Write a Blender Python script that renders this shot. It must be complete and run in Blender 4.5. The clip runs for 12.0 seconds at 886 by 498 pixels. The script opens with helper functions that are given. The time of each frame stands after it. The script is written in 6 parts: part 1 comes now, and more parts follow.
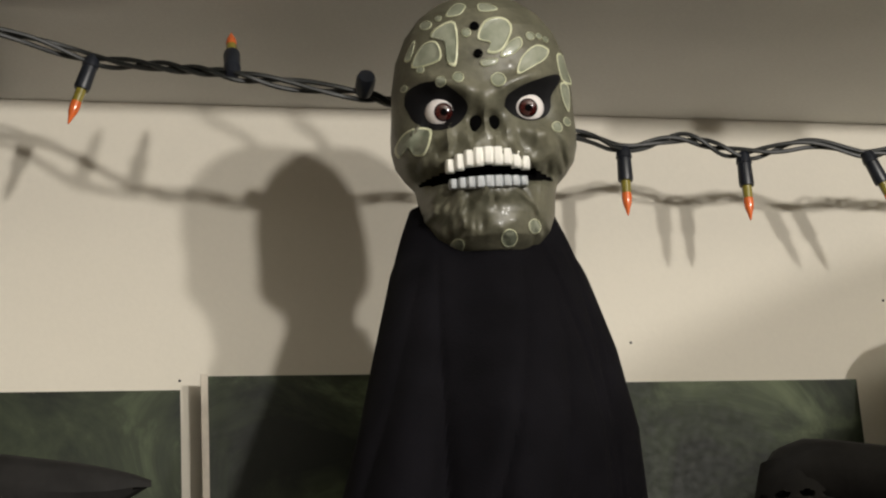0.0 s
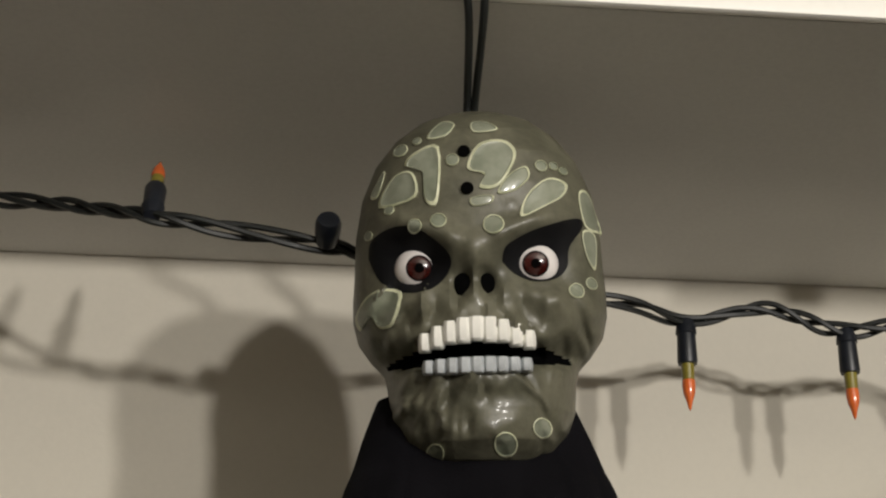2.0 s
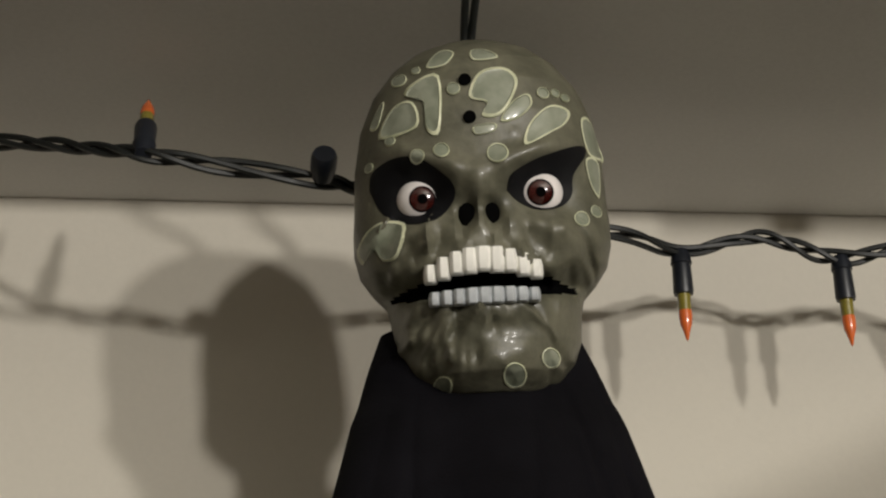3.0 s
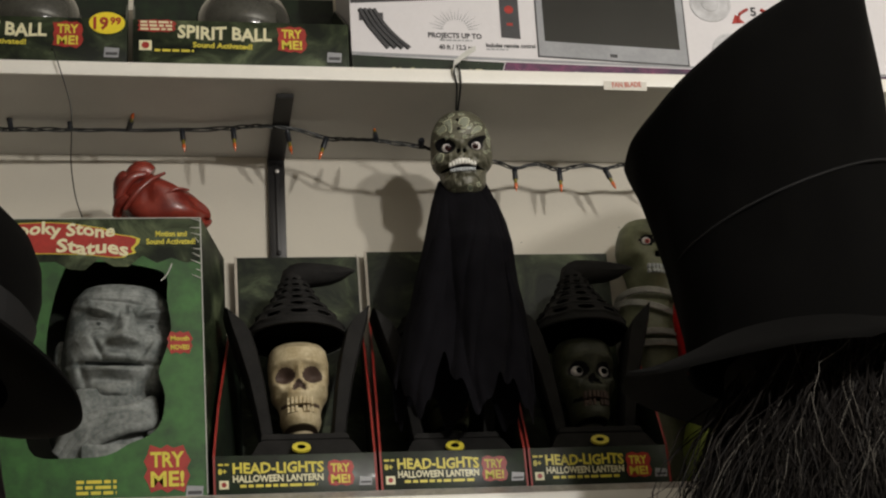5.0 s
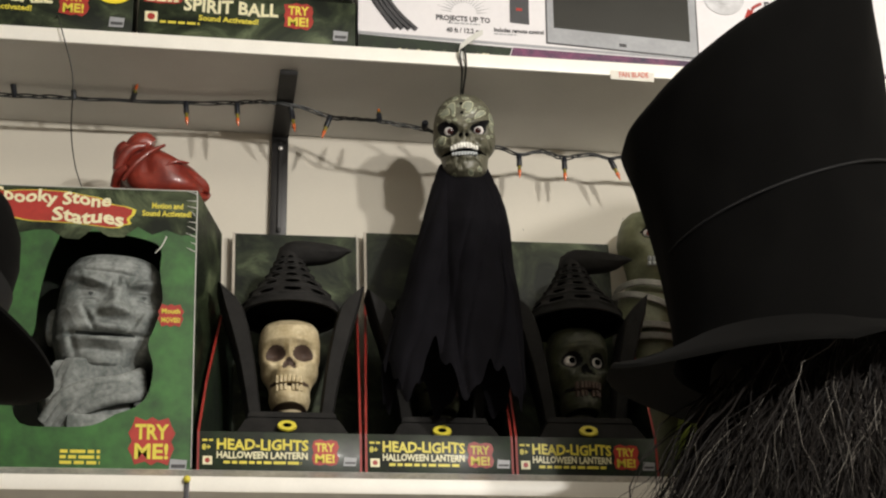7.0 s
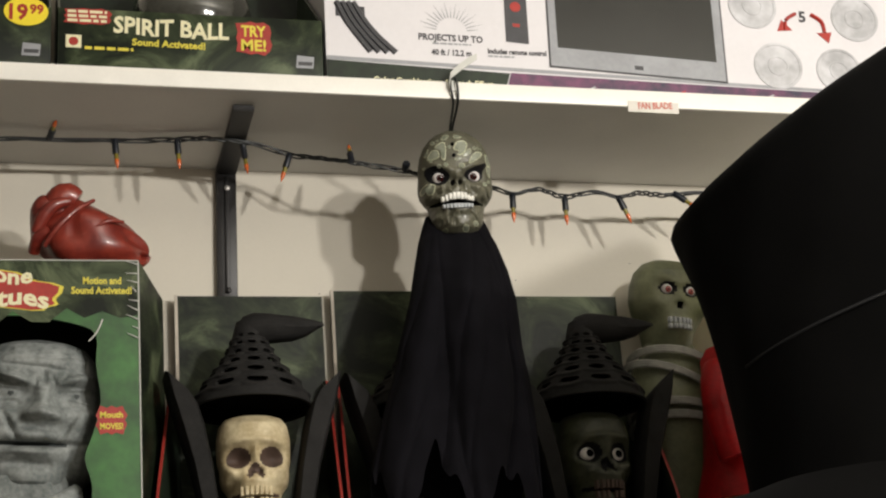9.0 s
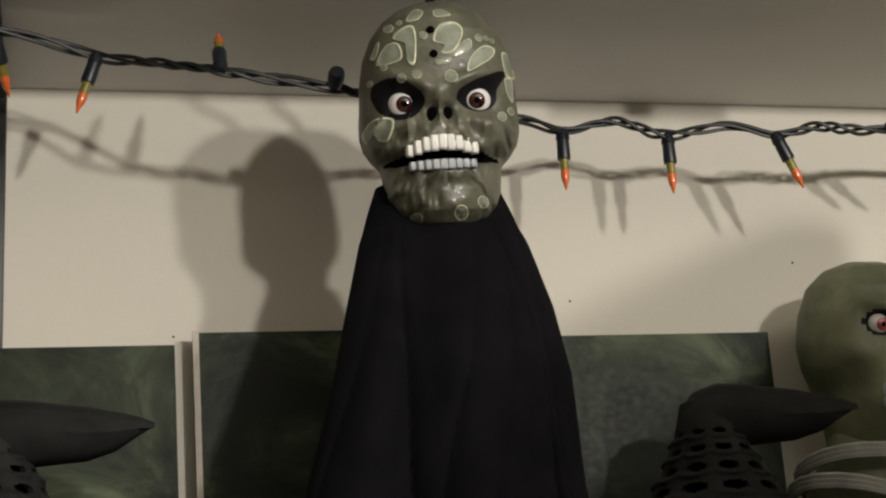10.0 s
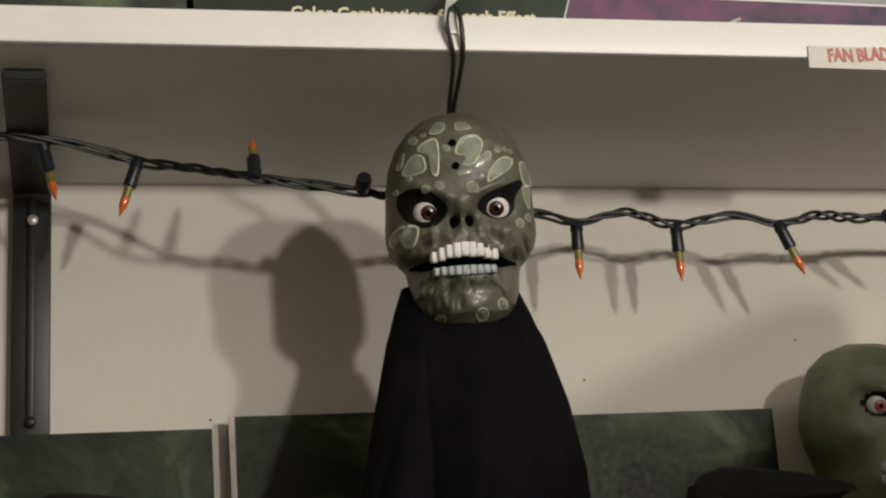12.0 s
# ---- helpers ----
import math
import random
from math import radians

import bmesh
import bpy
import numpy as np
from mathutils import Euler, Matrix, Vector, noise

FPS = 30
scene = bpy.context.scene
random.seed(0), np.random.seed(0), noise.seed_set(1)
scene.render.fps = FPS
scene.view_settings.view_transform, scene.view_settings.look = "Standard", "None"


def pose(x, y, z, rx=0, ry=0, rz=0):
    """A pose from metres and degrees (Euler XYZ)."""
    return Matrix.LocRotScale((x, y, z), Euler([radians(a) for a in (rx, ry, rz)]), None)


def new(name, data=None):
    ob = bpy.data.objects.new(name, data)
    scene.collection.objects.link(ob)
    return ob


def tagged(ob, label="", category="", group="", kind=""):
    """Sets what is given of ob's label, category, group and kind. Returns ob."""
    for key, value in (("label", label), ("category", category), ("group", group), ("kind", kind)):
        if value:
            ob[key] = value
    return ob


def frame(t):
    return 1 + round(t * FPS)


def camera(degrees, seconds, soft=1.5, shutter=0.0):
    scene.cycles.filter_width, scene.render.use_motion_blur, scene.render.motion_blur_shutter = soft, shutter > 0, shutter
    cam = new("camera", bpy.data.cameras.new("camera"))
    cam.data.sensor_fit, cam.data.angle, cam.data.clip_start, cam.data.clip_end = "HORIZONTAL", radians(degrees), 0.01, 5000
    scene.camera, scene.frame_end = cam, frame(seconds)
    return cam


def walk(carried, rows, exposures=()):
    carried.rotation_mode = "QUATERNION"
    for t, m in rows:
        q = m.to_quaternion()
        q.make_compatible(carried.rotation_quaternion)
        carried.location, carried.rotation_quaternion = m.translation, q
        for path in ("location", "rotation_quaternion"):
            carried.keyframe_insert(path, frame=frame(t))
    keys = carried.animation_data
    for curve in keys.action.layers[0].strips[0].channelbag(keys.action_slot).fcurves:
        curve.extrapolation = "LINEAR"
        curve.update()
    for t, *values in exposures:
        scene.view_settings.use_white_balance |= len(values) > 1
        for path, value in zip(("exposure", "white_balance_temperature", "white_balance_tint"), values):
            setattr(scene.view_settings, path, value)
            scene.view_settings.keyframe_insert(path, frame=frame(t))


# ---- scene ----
cam = camera(26.0, 12.0, soft=2.2)
PATH = [
    (0.0, pose(-0.0745, -1.4848, -0.3938, 108.795, 2.263, -9.543)),
    (0.5, pose(-0.0841, -1.4905, -0.4051, 110.119, 1.679, -8.926)),
    (1.0, pose(0.0054, -1.3094, -0.3087, 110.546, 2.008, -7.322)),
    (1.5, pose(0.0398, -1.1525, -0.2560, 112.754, 0.152, -6.243)),
    (2.0, pose(0.0658, -1.1641, -0.2590, 113.838, -0.003, -6.124)),
    (2.5, pose(0.0419, -1.1554, -0.2532, 114.357, 0.381, -6.719)),
    (3.0, pose(0.0376, -1.1436, -0.2635, 112.434, 1.801, -7.214)),
    (3.2, pose(0.0340, -1.1565, -0.2798, 112.475, 2.109, -7.570)),
    (3.6, pose(-0.0015, -1.3368, -0.3789, 112.882, 2.309, -7.748)),
    (4.0, pose(-0.1127, -1.8757, -0.6899, 113.776, 2.750, -8.140)),
    (4.4, pose(-0.2914, -2.6894, -1.1903, 114.670, 3.191, -8.532)),
    (4.8, pose(-0.4049, -3.1855, -1.5089, 115.077, 3.392, -8.711)),
    (5.0, pose(-0.4928, -3.8044, -1.7588, 114.767, 3.423, -8.359)),
    (5.5, pose(-0.6490, -3.9672, -1.8480, 114.840, 3.502, -9.372)),
    (6.0, pose(-0.7917, -3.9660, -1.9298, 115.054, 1.807, -11.161)),
    (6.5, pose(-0.6597, -3.8823, -1.8145, 114.355, 1.268, -10.223)),
    (7.0, pose(-0.3933, -3.7943, -1.7574, 114.375, 0.725, -8.143)),
    (7.2, pose(-0.4242, -3.7934, -1.6723, 113.770, 0.964, -8.350)),
    (8.8, pose(-0.5990, -3.3370, -1.1520, 110.000, 3.300, -12.420)),
    (9.0, pose(-0.5656, -3.2833, -1.1555, 110.404, 3.022, -12.236)),
    (9.5, pose(-0.2936, -2.2990, -0.8008, 110.524, 2.907, -12.038)),
    (10.0, pose(-0.1115, -1.6897, -0.4512, 107.468, 2.884, -10.566)),
    (10.5, pose(-0.1607, -1.7398, -0.4424, 108.342, 3.425, -10.018)),
    (11.0, pose(-0.1537, -1.7568, -0.3969, 108.334, 3.731, -10.384)),
    (11.5, pose(-0.1590, -1.7780, -0.4071, 107.571, 3.222, -10.668)),
    (12.0, pose(-0.1402, -1.8124, -0.3936, 107.222, 3.100, -10.131)),
]
walk(cam, PATH, exposures=[(0.0, 0.22), (1.0, -0.06), (2.0, -0.12), (3.0, -0.22), (5.0, -0.42), (5.5, -0.38), (6.0, 0.02), (6.5, 0.17), (7.0, 0.22), (9.0, 0.15), (9.5, 0.12), (10.5, -0.18), (12.0, -0.36)])

# ---- world and light ----
world = bpy.data.worlds.new("world")
scene.world = world
world.use_nodes = True
world.node_tree.nodes["Background"].inputs[0].default_value = (0.9, 0.85, 0.75, 1)
world.node_tree.nodes["Background"].inputs[1].default_value = 0.02

FLOOR_Z = -2.95
CEIL_Z = 1.15


def bulb(name, at, radius, watts, colour):
    data = bpy.data.lights.new(name, "POINT")
    data.shadow_soft_size, data.energy, data.color = radius, watts, colour
    ob = new(name, data)
    ob.location = at
    return ob


# two bare bulbs of the shop, in front of the shelf and to its side, whose shadows double on the wall
bulb("shop_bulb", (1.59, -3.27, 0.262), 0.065, 150, (1.0, 0.95, 0.885))
bulb("shop_bulb", (0.96, -3.27, 0.262), 0.065, 150, (1.0, 0.95, 0.885))

# ---- materials ----


def mat(name, colour, rough=0.6, metal=0.0, var=0.25, scale=8.0, fine=120.0, bump=0.15, second=None, coat=0.0, spec=0.5, sheen=0.0):
    """A surface whose colour wanders at two scales between colour and second, with fine relief."""
    m = bpy.data.materials.new(name)
    m.use_nodes = True
    nt = m.node_tree
    b = nt.nodes["Principled BSDF"]
    tc = nt.nodes.new("ShaderNodeTexCoord")
    big = nt.nodes.new("ShaderNodeTexNoise")
    big.inputs["Scale"].default_value, big.inputs["Detail"].default_value = scale, 5
    small = nt.nodes.new("ShaderNodeTexNoise")
    small.inputs["Scale"].default_value, small.inputs["Detail"].default_value = fine, 3
    for n in (big, small):
        nt.links.new(tc.outputs["Object"], n.inputs["Vector"])
    mixn = nt.nodes.new("ShaderNodeMath")
    mixn.operation = "MULTIPLY_ADD"
    mixn.inputs[1].default_value, mixn.inputs[2].default_value = 0.35, 0.0
    nt.links.new(small.outputs["Fac"], mixn.inputs[0])
    add = nt.nodes.new("ShaderNodeMath")
    add.operation = "MULTIPLY_ADD"
    add.inputs[1].default_value = 0.65
    nt.links.new(big.outputs["Fac"], add.inputs[0])
    nt.links.new(mixn.outputs[0], add.inputs[2])
    ramp = nt.nodes.new("ShaderNodeValToRGB")
    c2 = second or tuple(c * (1 - var) for c in colour)
    ramp.color_ramp.elements[0].position, ramp.color_ramp.elements[0].color = 0.36, (*c2, 1)
    ramp.color_ramp.elements[1].position, ramp.color_ramp.elements[1].color = 0.64, (*colour, 1)
    nt.links.new(add.outputs[0], ramp.inputs[0])
    nt.links.new(ramp.outputs[0], b.inputs["Base Color"])
    rr = nt.nodes.new("ShaderNodeMapRange")
    rr.inputs["To Min"].default_value, rr.inputs["To Max"].default_value = max(rough - 0.1, 0.03), min(rough + 0.1, 1)
    nt.links.new(add.outputs[0], rr.inputs[0])
    nt.links.new(rr.outputs[0], b.inputs["Roughness"])
    b.inputs["Metallic"].default_value = metal
    b.inputs["Specular IOR Level"].default_value = spec
    b.inputs["Coat Weight"].default_value = coat
    b.inputs["Coat Roughness"].default_value = 0.12
    if sheen:
        b.inputs["Sheen Weight"].default_value = sheen
    if bump:
        bn = nt.nodes.new("ShaderNodeBump")
        bn.inputs["Strength"].default_value, bn.inputs["Distance"].default_value = bump, 0.002
        nt.links.new(add.outputs[0], bn.inputs["Height"])
        nt.links.new(bn.outputs[0], b.inputs["Normal"])
    return m


M_WALL = mat("wall_paint", (0.66, 0.62, 0.53), 0.75, var=0.05, scale=5, fine=260, bump=0.12)
# tones of the unseen room, set by how much light they bounce
M_BOUNCEWALL = mat("bounce_wall_paint", (0.27, 0.25, 0.225), 0.8, var=0.08, scale=2, bump=0.05)
M_CEIL = mat("bounce_ceiling_paint", (0.7, 0.68, 0.62), 0.85, var=0.05, scale=2, bump=0.05)
M_FLOOR = mat("bounce_floor_vinyl", (0.30, 0.28, 0.25), 0.5, var=0.2, scale=3, bump=0.05)
M_SHELF = mat("shelf_melamine", (0.66, 0.65, 0.62), 0.5, var=0.12, scale=6, fine=300, bump=0.06)
M_EDGE = mat("shelf_edge", (0.86, 0.84, 0.78), 0.4, var=0.06, scale=20, fine=200, bump=0.05)
M_BLACKMETAL = mat("black_metal", (0.022, 0.021, 0.021), 0.45, metal=0.2, var=0.3, scale=40, bump=0.1)
M_STEEL = mat("bright_steel", (0.6, 0.58, 0.55), 0.4, metal=0.6, var=0.35, scale=30)
# black of the pupils, also painted in for shade in holes, mouths and hollows
M_SHADEPUPIL = mat("hole_shade_and_pupil_black", (0.003, 0.003, 0.003), 0.9, bump=0, spec=0.0)


def smoky_card(name, dark, middle, light):
    """Glossy card printed with drifting smoke: soft clouds of light over dark, worn with fine specks."""
    m = bpy.data.materials.new(name)
    m.use_nodes = True
    nt = m.node_tree
    b = nt.nodes["Principled BSDF"]
    where = nt.nodes.new("ShaderNodeTexCoord")
    cloud = nt.nodes.new("ShaderNodeTexNoise")
    cloud.inputs["Scale"].default_value = 9.0
    cloud.inputs["Detail"].default_value = 6.0
    cloud.inputs["Roughness"].default_value = 0.62
    cloud.inputs["Distortion"].default_value = 0.9
    ramp = nt.nodes.new("ShaderNodeValToRGB")
    ramp.color_ramp.elements[0].position, ramp.color_ramp.elements[0].color = 0.40, (*dark, 1)
    ramp.color_ramp.elements[1].position, ramp.color_ramp.elements[1].color = 0.68, (*light, 1)
    ramp.color_ramp.elements.new(0.53).color = (*middle, 1)
    speck = nt.nodes.new("ShaderNodeTexNoise")
    speck.inputs["Scale"].default_value = 160.0
    rough = nt.nodes.new("ShaderNodeMapRange")
    rough.inputs["To Min"].default_value, rough.inputs["To Max"].default_value = 0.34, 0.62
    for noise in (cloud, speck):
        nt.links.new(where.outputs["Object"], noise.inputs["Vector"])
    nt.links.new(cloud.outputs["Fac"], ramp.inputs["Fac"])
    nt.links.new(ramp.outputs["Color"], b.inputs["Base Color"])
    nt.links.new(speck.outputs["Fac"], rough.inputs["Value"])
    nt.links.new(rough.outputs["Result"], b.inputs["Roughness"])
    b.inputs["Specular IOR Level"].default_value = 0.2
    return m


M_CARDGREEN = smoky_card("printed_green_card", (0.006, 0.009, 0.005), (0.026, 0.036, 0.017), (0.105, 0.130, 0.070))
M_CARDBRIGHT = mat("printed_bright_green_card", (0.036, 0.155, 0.025), 0.4, scale=8, fine=40, second=(0.010, 0.050, 0.010), bump=0.04, coat=0.3)
M_CARDBLACK = mat("printed_black_card", (0.012, 0.014, 0.012), 0.4, scale=14, fine=60, second=(0.02, 0.035, 0.018), bump=0.04, coat=0.06, spec=0.3)
M_CARDWHITE = mat("printed_white_card", (0.72, 0.70, 0.72), 0.4, var=0.06, scale=6, bump=0.03, coat=0.2)
M_CARDEDGE = mat("raw_card_edge", (0.55, 0.5, 0.42), 0.8, var=0.2, scale=50)
M_RED = mat("printed_red", (0.42, 0.028, 0.018), 0.45, var=0.3, scale=20, bump=0.02)
M_REDIN = mat("red_card_lining", (0.33, 0.022, 0.014), 0.5, var=0.4, scale=12, bump=0.03)
M_YELLOW = mat("printed_yellow", (0.72, 0.62, 0.06), 0.45, var=0.15, scale=30, bump=0.02)
M_CREAM = mat("printed_cream", (0.78, 0.74, 0.48), 0.45, var=0.1, scale=30, bump=0.02)
M_PRICE = mat("price_sticker_yellow", (0.85, 0.68, 0.03), 0.4, var=0.06, scale=30, bump=0.02)
M_INK = mat("printed_grey_ink", (0.05, 0.05, 0.055), 0.5, var=0.2, scale=30, bump=0)
M_GREYPRINT = mat("printed_grey", (0.34, 0.35, 0.37), 0.4, var=0.2, scale=20, bump=0.02)
M_LENS = mat("printed_lens_grey", (0.62, 0.62, 0.64), 0.35, var=0.4, scale=18, fine=60, bump=0.02)
M_PURPLE = mat("printed_purple_lights", (0.16, 0.03, 0.10), 0.4, scale=22, fine=70, second=(0.012, 0.01, 0.04), bump=0.02, coat=0.2)
M_PLASTICBLACK = mat("black_lantern_plastic", (0.021, 0.0203, 0.0195), 0.75, var=0.45, scale=25, fine=150, bump=0.35, spec=0.15)
M_BONE = mat("aged_bone_paint", (0.62, 0.53, 0.34), 0.55, scale=30, fine=140, second=(0.36, 0.28, 0.15), bump=0.3)
M_BONEDARK = mat("dark_bone_tone", (0.09, 0.055, 0.04), 0.7, var=0.4, scale=40)
M_SKULLGREY = mat("grey_green_skull_vinyl", (0.135, 0.130, 0.090), 0.46, scale=55, fine=260, second=(0.075, 0.073, 0.050), bump=0.4, coat=0.12)
M_PATCH = mat("scale_patch", (0.27, 0.285, 0.22), 0.36, scale=60, fine=200, second=(0.17, 0.19, 0.135), bump=0.15, coat=0.35)
M_PATCHRIM = mat("pale_patch_rim", (0.72, 0.73, 0.53), 0.42, scale=80, second=(0.42, 0.44, 0.28), bump=0.15)
M_SOCKET = mat("black_eye_paint", (0.006, 0.006, 0.007), 0.6, var=0.3, scale=60, bump=0.1, spec=0.15)
M_EYEWHITE = mat("eye_white", (0.78, 0.74, 0.72), 0.25, var=0.06, scale=60, bump=0.0, coat=0.5)
M_IRIS = mat("dark_red_iris", (0.055, 0.007, 0.005), 0.2, var=0.5, scale=120, bump=0.0, coat=0.6)
M_PINKIRIS = mat("pale_red_iris", (0.5, 0.10, 0.09), 0.25, var=0.3, scale=120, bump=0.0, coat=0.5)
M_TEETH = mat("white_teeth", (0.85, 0.84, 0.78), 0.3, var=0.1, scale=80, bump=0.05, coat=0.3)
M_TEETHGREY = mat("silver_teeth", (0.5, 0.53, 0.55), 0.35, var=0.3, scale=100, bump=0.05)
M_CLOTH = mat("black_robe_cloth", (0.0062, 0.0058, 0.0076), 0.95, var=0.4, scale=30, fine=700, bump=0.5, spec=0.06, sheen=0.006)
M_FELT = mat("black_felt", (0.0022, 0.0021, 0.0020), 0.97, var=0.4, scale=14, fine=500, bump=0.6, spec=0.05, sheen=0.01)
M_RIBBON = mat("black_ribbon", (0.0045, 0.0045, 0.005), 0.8, var=0.3, scale=30, fine=400, bump=0.2, spec=0.3)
M_STONE = mat("carved_grey_stone", (0.30, 0.32, 0.31), 0.75, scale=26, fine=110, second=(0.10, 0.115, 0.11), bump=0.6)
# darker stone that puts shade into the bust's mouth line and pupils
M_STONESHADE = mat("stone_shade_tone", (0.07, 0.08, 0.078), 0.85, var=0.4, scale=60, bump=0.5)
M_HEART = mat("red_rubber_heart", (0.26, 0.035, 0.02), 0.38, scale=22, fine=80, second=(0.13, 0.014, 0.01), bump=0.3, coat=0.3)
M_LATEX = mat("pale_latex_skin", (0.72, 0.57, 0.33), 0.5, scale=10, fine=90, second=(0.56, 0.41, 0.22), bump=0.3)
M_HAIR = mat("black_wig_hair", (0.014, 0.012, 0.011), 0.55, var=0.4, scale=40, spec=0.12, bump=0.1)
M_GREYHAIR = mat("grey_wig_hair", (0.13, 0.12, 0.105), 0.6, var=0.4, scale=40, spec=0.2, bump=0.1)
M_DOLLGREEN = mat("grey_green_doll_vinyl", (0.20, 0.21, 0.12), 0.5, scale=20, fine=120, second=(0.12, 0.13, 0.075), bump=0.2)
M_LIME = mat("lime_green_vinyl", (0.30, 0.38, 0.06), 0.5, var=0.35, scale=14, bump=0.2)
M_REDVINYL = mat("red_fabric", (0.48, 0.008, 0.010), 0.5, var=0.5, scale=10, bump=0.2, coat=0.05, spec=0.3)
# green skull vinyl darkened in colour for the slouch hat's shade
M_SKULLSHADE = mat("shaded_green_skull_vinyl", (0.055, 0.058, 0.032), 0.5, scale=40, fine=160, second=(0.022, 0.025, 0.014), bump=0.3)
M_BANDAGE = mat("grey_bandage", (0.42, 0.42, 0.38), 0.8, var=0.3, scale=40, bump=0.3)
M_WIRE = mat("black_green_cable", (0.009, 0.011, 0.010), 0.5, var=0.3, scale=60, bump=0.1)
M_SOCKETLAMP = mat("dark_lamp_socket", (0.012, 0.015, 0.022), 0.4, var=0.3, scale=60, bump=0.1)
M_BULBGREEN = mat("bulb_base_yellow_green", (0.24, 0.20, 0.03), 0.25, var=0.3, scale=90, bump=0, coat=0.5)
M_BULBORANGE = mat("orange_bulb_tip", (0.75, 0.15, 0.03), 0.2, var=0.2, scale=90, bump=0, coat=0.6)
M_TAPE = mat("cloudy_tape", (0.66, 0.63, 0.57), 0.3, var=0.1, scale=30, bump=0.1)
M_TAGGLINT = mat("clear_tag_and_film_glint", (0.62, 0.62, 0.58), 0.2, var=0.1, scale=40, bump=0.1)
M_REDPEN = mat("red_marker", (0.55, 0.17, 0.13), 0.5, var=0.1, scale=60, bump=0)
M_SCREEN = mat("printed_dark_screen", (0.010, 0.011, 0.009), 0.18, var=0.5, scale=9, bump=0, coat=0.6)

# ---- mesh helpers ----


def thing(name, at=(0, 0, 0), rz=0.0, label="", category="", group="", kind="", ry=0.0, rx=0.0):
    ob = new(name)
    ob.empty_display_size = 0.05
    ob.matrix_world = pose(*at, rx, ry, rz)
    return tagged(ob, label, category, group, kind)


def mesh_of(bm, name, mats, smooth=True):
    me = bpy.data.meshes.new(name)
    bmesh.ops.recalc_face_normals(bm, faces=bm.faces)
    bm.to_mesh(me)
    bm.free()
    for m in mats if isinstance(mats, (list, tuple)) else [mats]:
        me.materials.append(m)
    if smooth:
        me.shade_smooth()
        me.set_sharp_from_angle(angle=radians(38))
    return me


def part(name, bm, material, parent, label="", smooth=True):
    ob = new(name, mesh_of(bm, name, material, smooth))
    ob.parent = parent
    return tagged(ob, label)


def solo(name, bm, material, label, category, kind="", group="", at=None, smooth=True):
    ob = new(name, mesh_of(bm, name, material, smooth))
    if at:
        ob.matrix_world = at
    return tagged(ob, label, category, group, kind)


def box_bm(x0, x1, y0, y1, z0, z1, bevel=0.0, bm=None, mi=0):
    bm = bm or bmesh.new()
    out = bmesh.ops.create_cube(bm, size=1)
    m = Matrix.Translation(((x0 + x1) / 2, (y0 + y1) / 2, (z0 + z1) / 2)) @ Matrix.Diagonal((x1 - x0, y1 - y0, z1 - z0, 1))
    bmesh.ops.transform(bm, matrix=m, verts=out["verts"])
    faces = {f for v in out["verts"] for f in v.link_faces}
    for f in faces:
        f.material_index = mi
    if bevel:
        edges = list({e for f in faces for e in f.edges})
        r = bmesh.ops.bevel(bm, geom=edges, offset=bevel, segments=2, affect="EDGES", profile=0.5)
        for f in r["faces"]:
            f.material_index = mi
    return bm


def hexa(bm, lo, hi, mi=0):
    """A block from four lower and four upper corners, both anticlockwise from above."""
    v = [bm.verts.new(p) for p in (*lo, *hi)]
    fs = [bm.faces.new([v[i] for i in f]) for f in ((3, 2, 1, 0), (4, 5, 6, 7), (0, 1, 5, 4), (1, 2, 6, 5), (2, 3, 7, 6), (3, 0, 4, 7))]
    for f in fs:
        f.material_index = mi
    return bm


def prism(bm, pts, thick, mi=0, plane=None):
    """A plate with the outline pts (x, z), from y = 0 to y = -thick, moved by plane."""
    plane = plane or Matrix()
    a = [bm.verts.new(plane @ Vector((x, 0, z))) for x, z in pts]
    b = [bm.verts.new(plane @ Vector((x, -thick, z))) for x, z in pts]
    n = len(pts)
    fs = [bm.faces.new(b), bm.faces.new(a[::-1])]
    for i in range(n):
        fs.append(bm.faces.new((a[i], a[(i + 1) % n], b[(i + 1) % n], b[i])))
    for f in fs:
        f.material_index = mi
    return bm


def tube(bm, pts, radius, sides=8, mi=0, caps=True):
    """A tube along pts; radius is a number or one per point."""
    pts = [Vector(p) for p in pts]
    rings = []
    ref = Vector((0.13, 0.27, 0.95))
    for i, p in enumerate(pts):
        d = (pts[min(i + 1, len(pts) - 1)] - pts[max(i - 1, 0)]).normalized()
        if abs(d.dot(ref)) > 0.95:
            side = d.cross(Vector((1, 0.1, 0))).normalized()
        else:
            side = d.cross(ref).normalized()
        up = side.cross(d)
        r = radius[i] if isinstance(radius, (list, tuple)) else radius
        rings.append([bm.verts.new(p + r * (math.cos(a) * side + math.sin(a) * up)) for a in (2 * math.pi * k / sides for k in range(sides))])
    fs = []
    for a, b in zip(rings, rings[1:]):
        for k in range(sides):
            fs.append(bm.faces.new((a[k], a[(k + 1) % sides], b[(k + 1) % sides], b[k])))
    if caps:
        fs += [bm.faces.new(rings[0][::-1]), bm.faces.new(rings[-1])]
    for f in fs:
        f.material_index = mi
    return bm


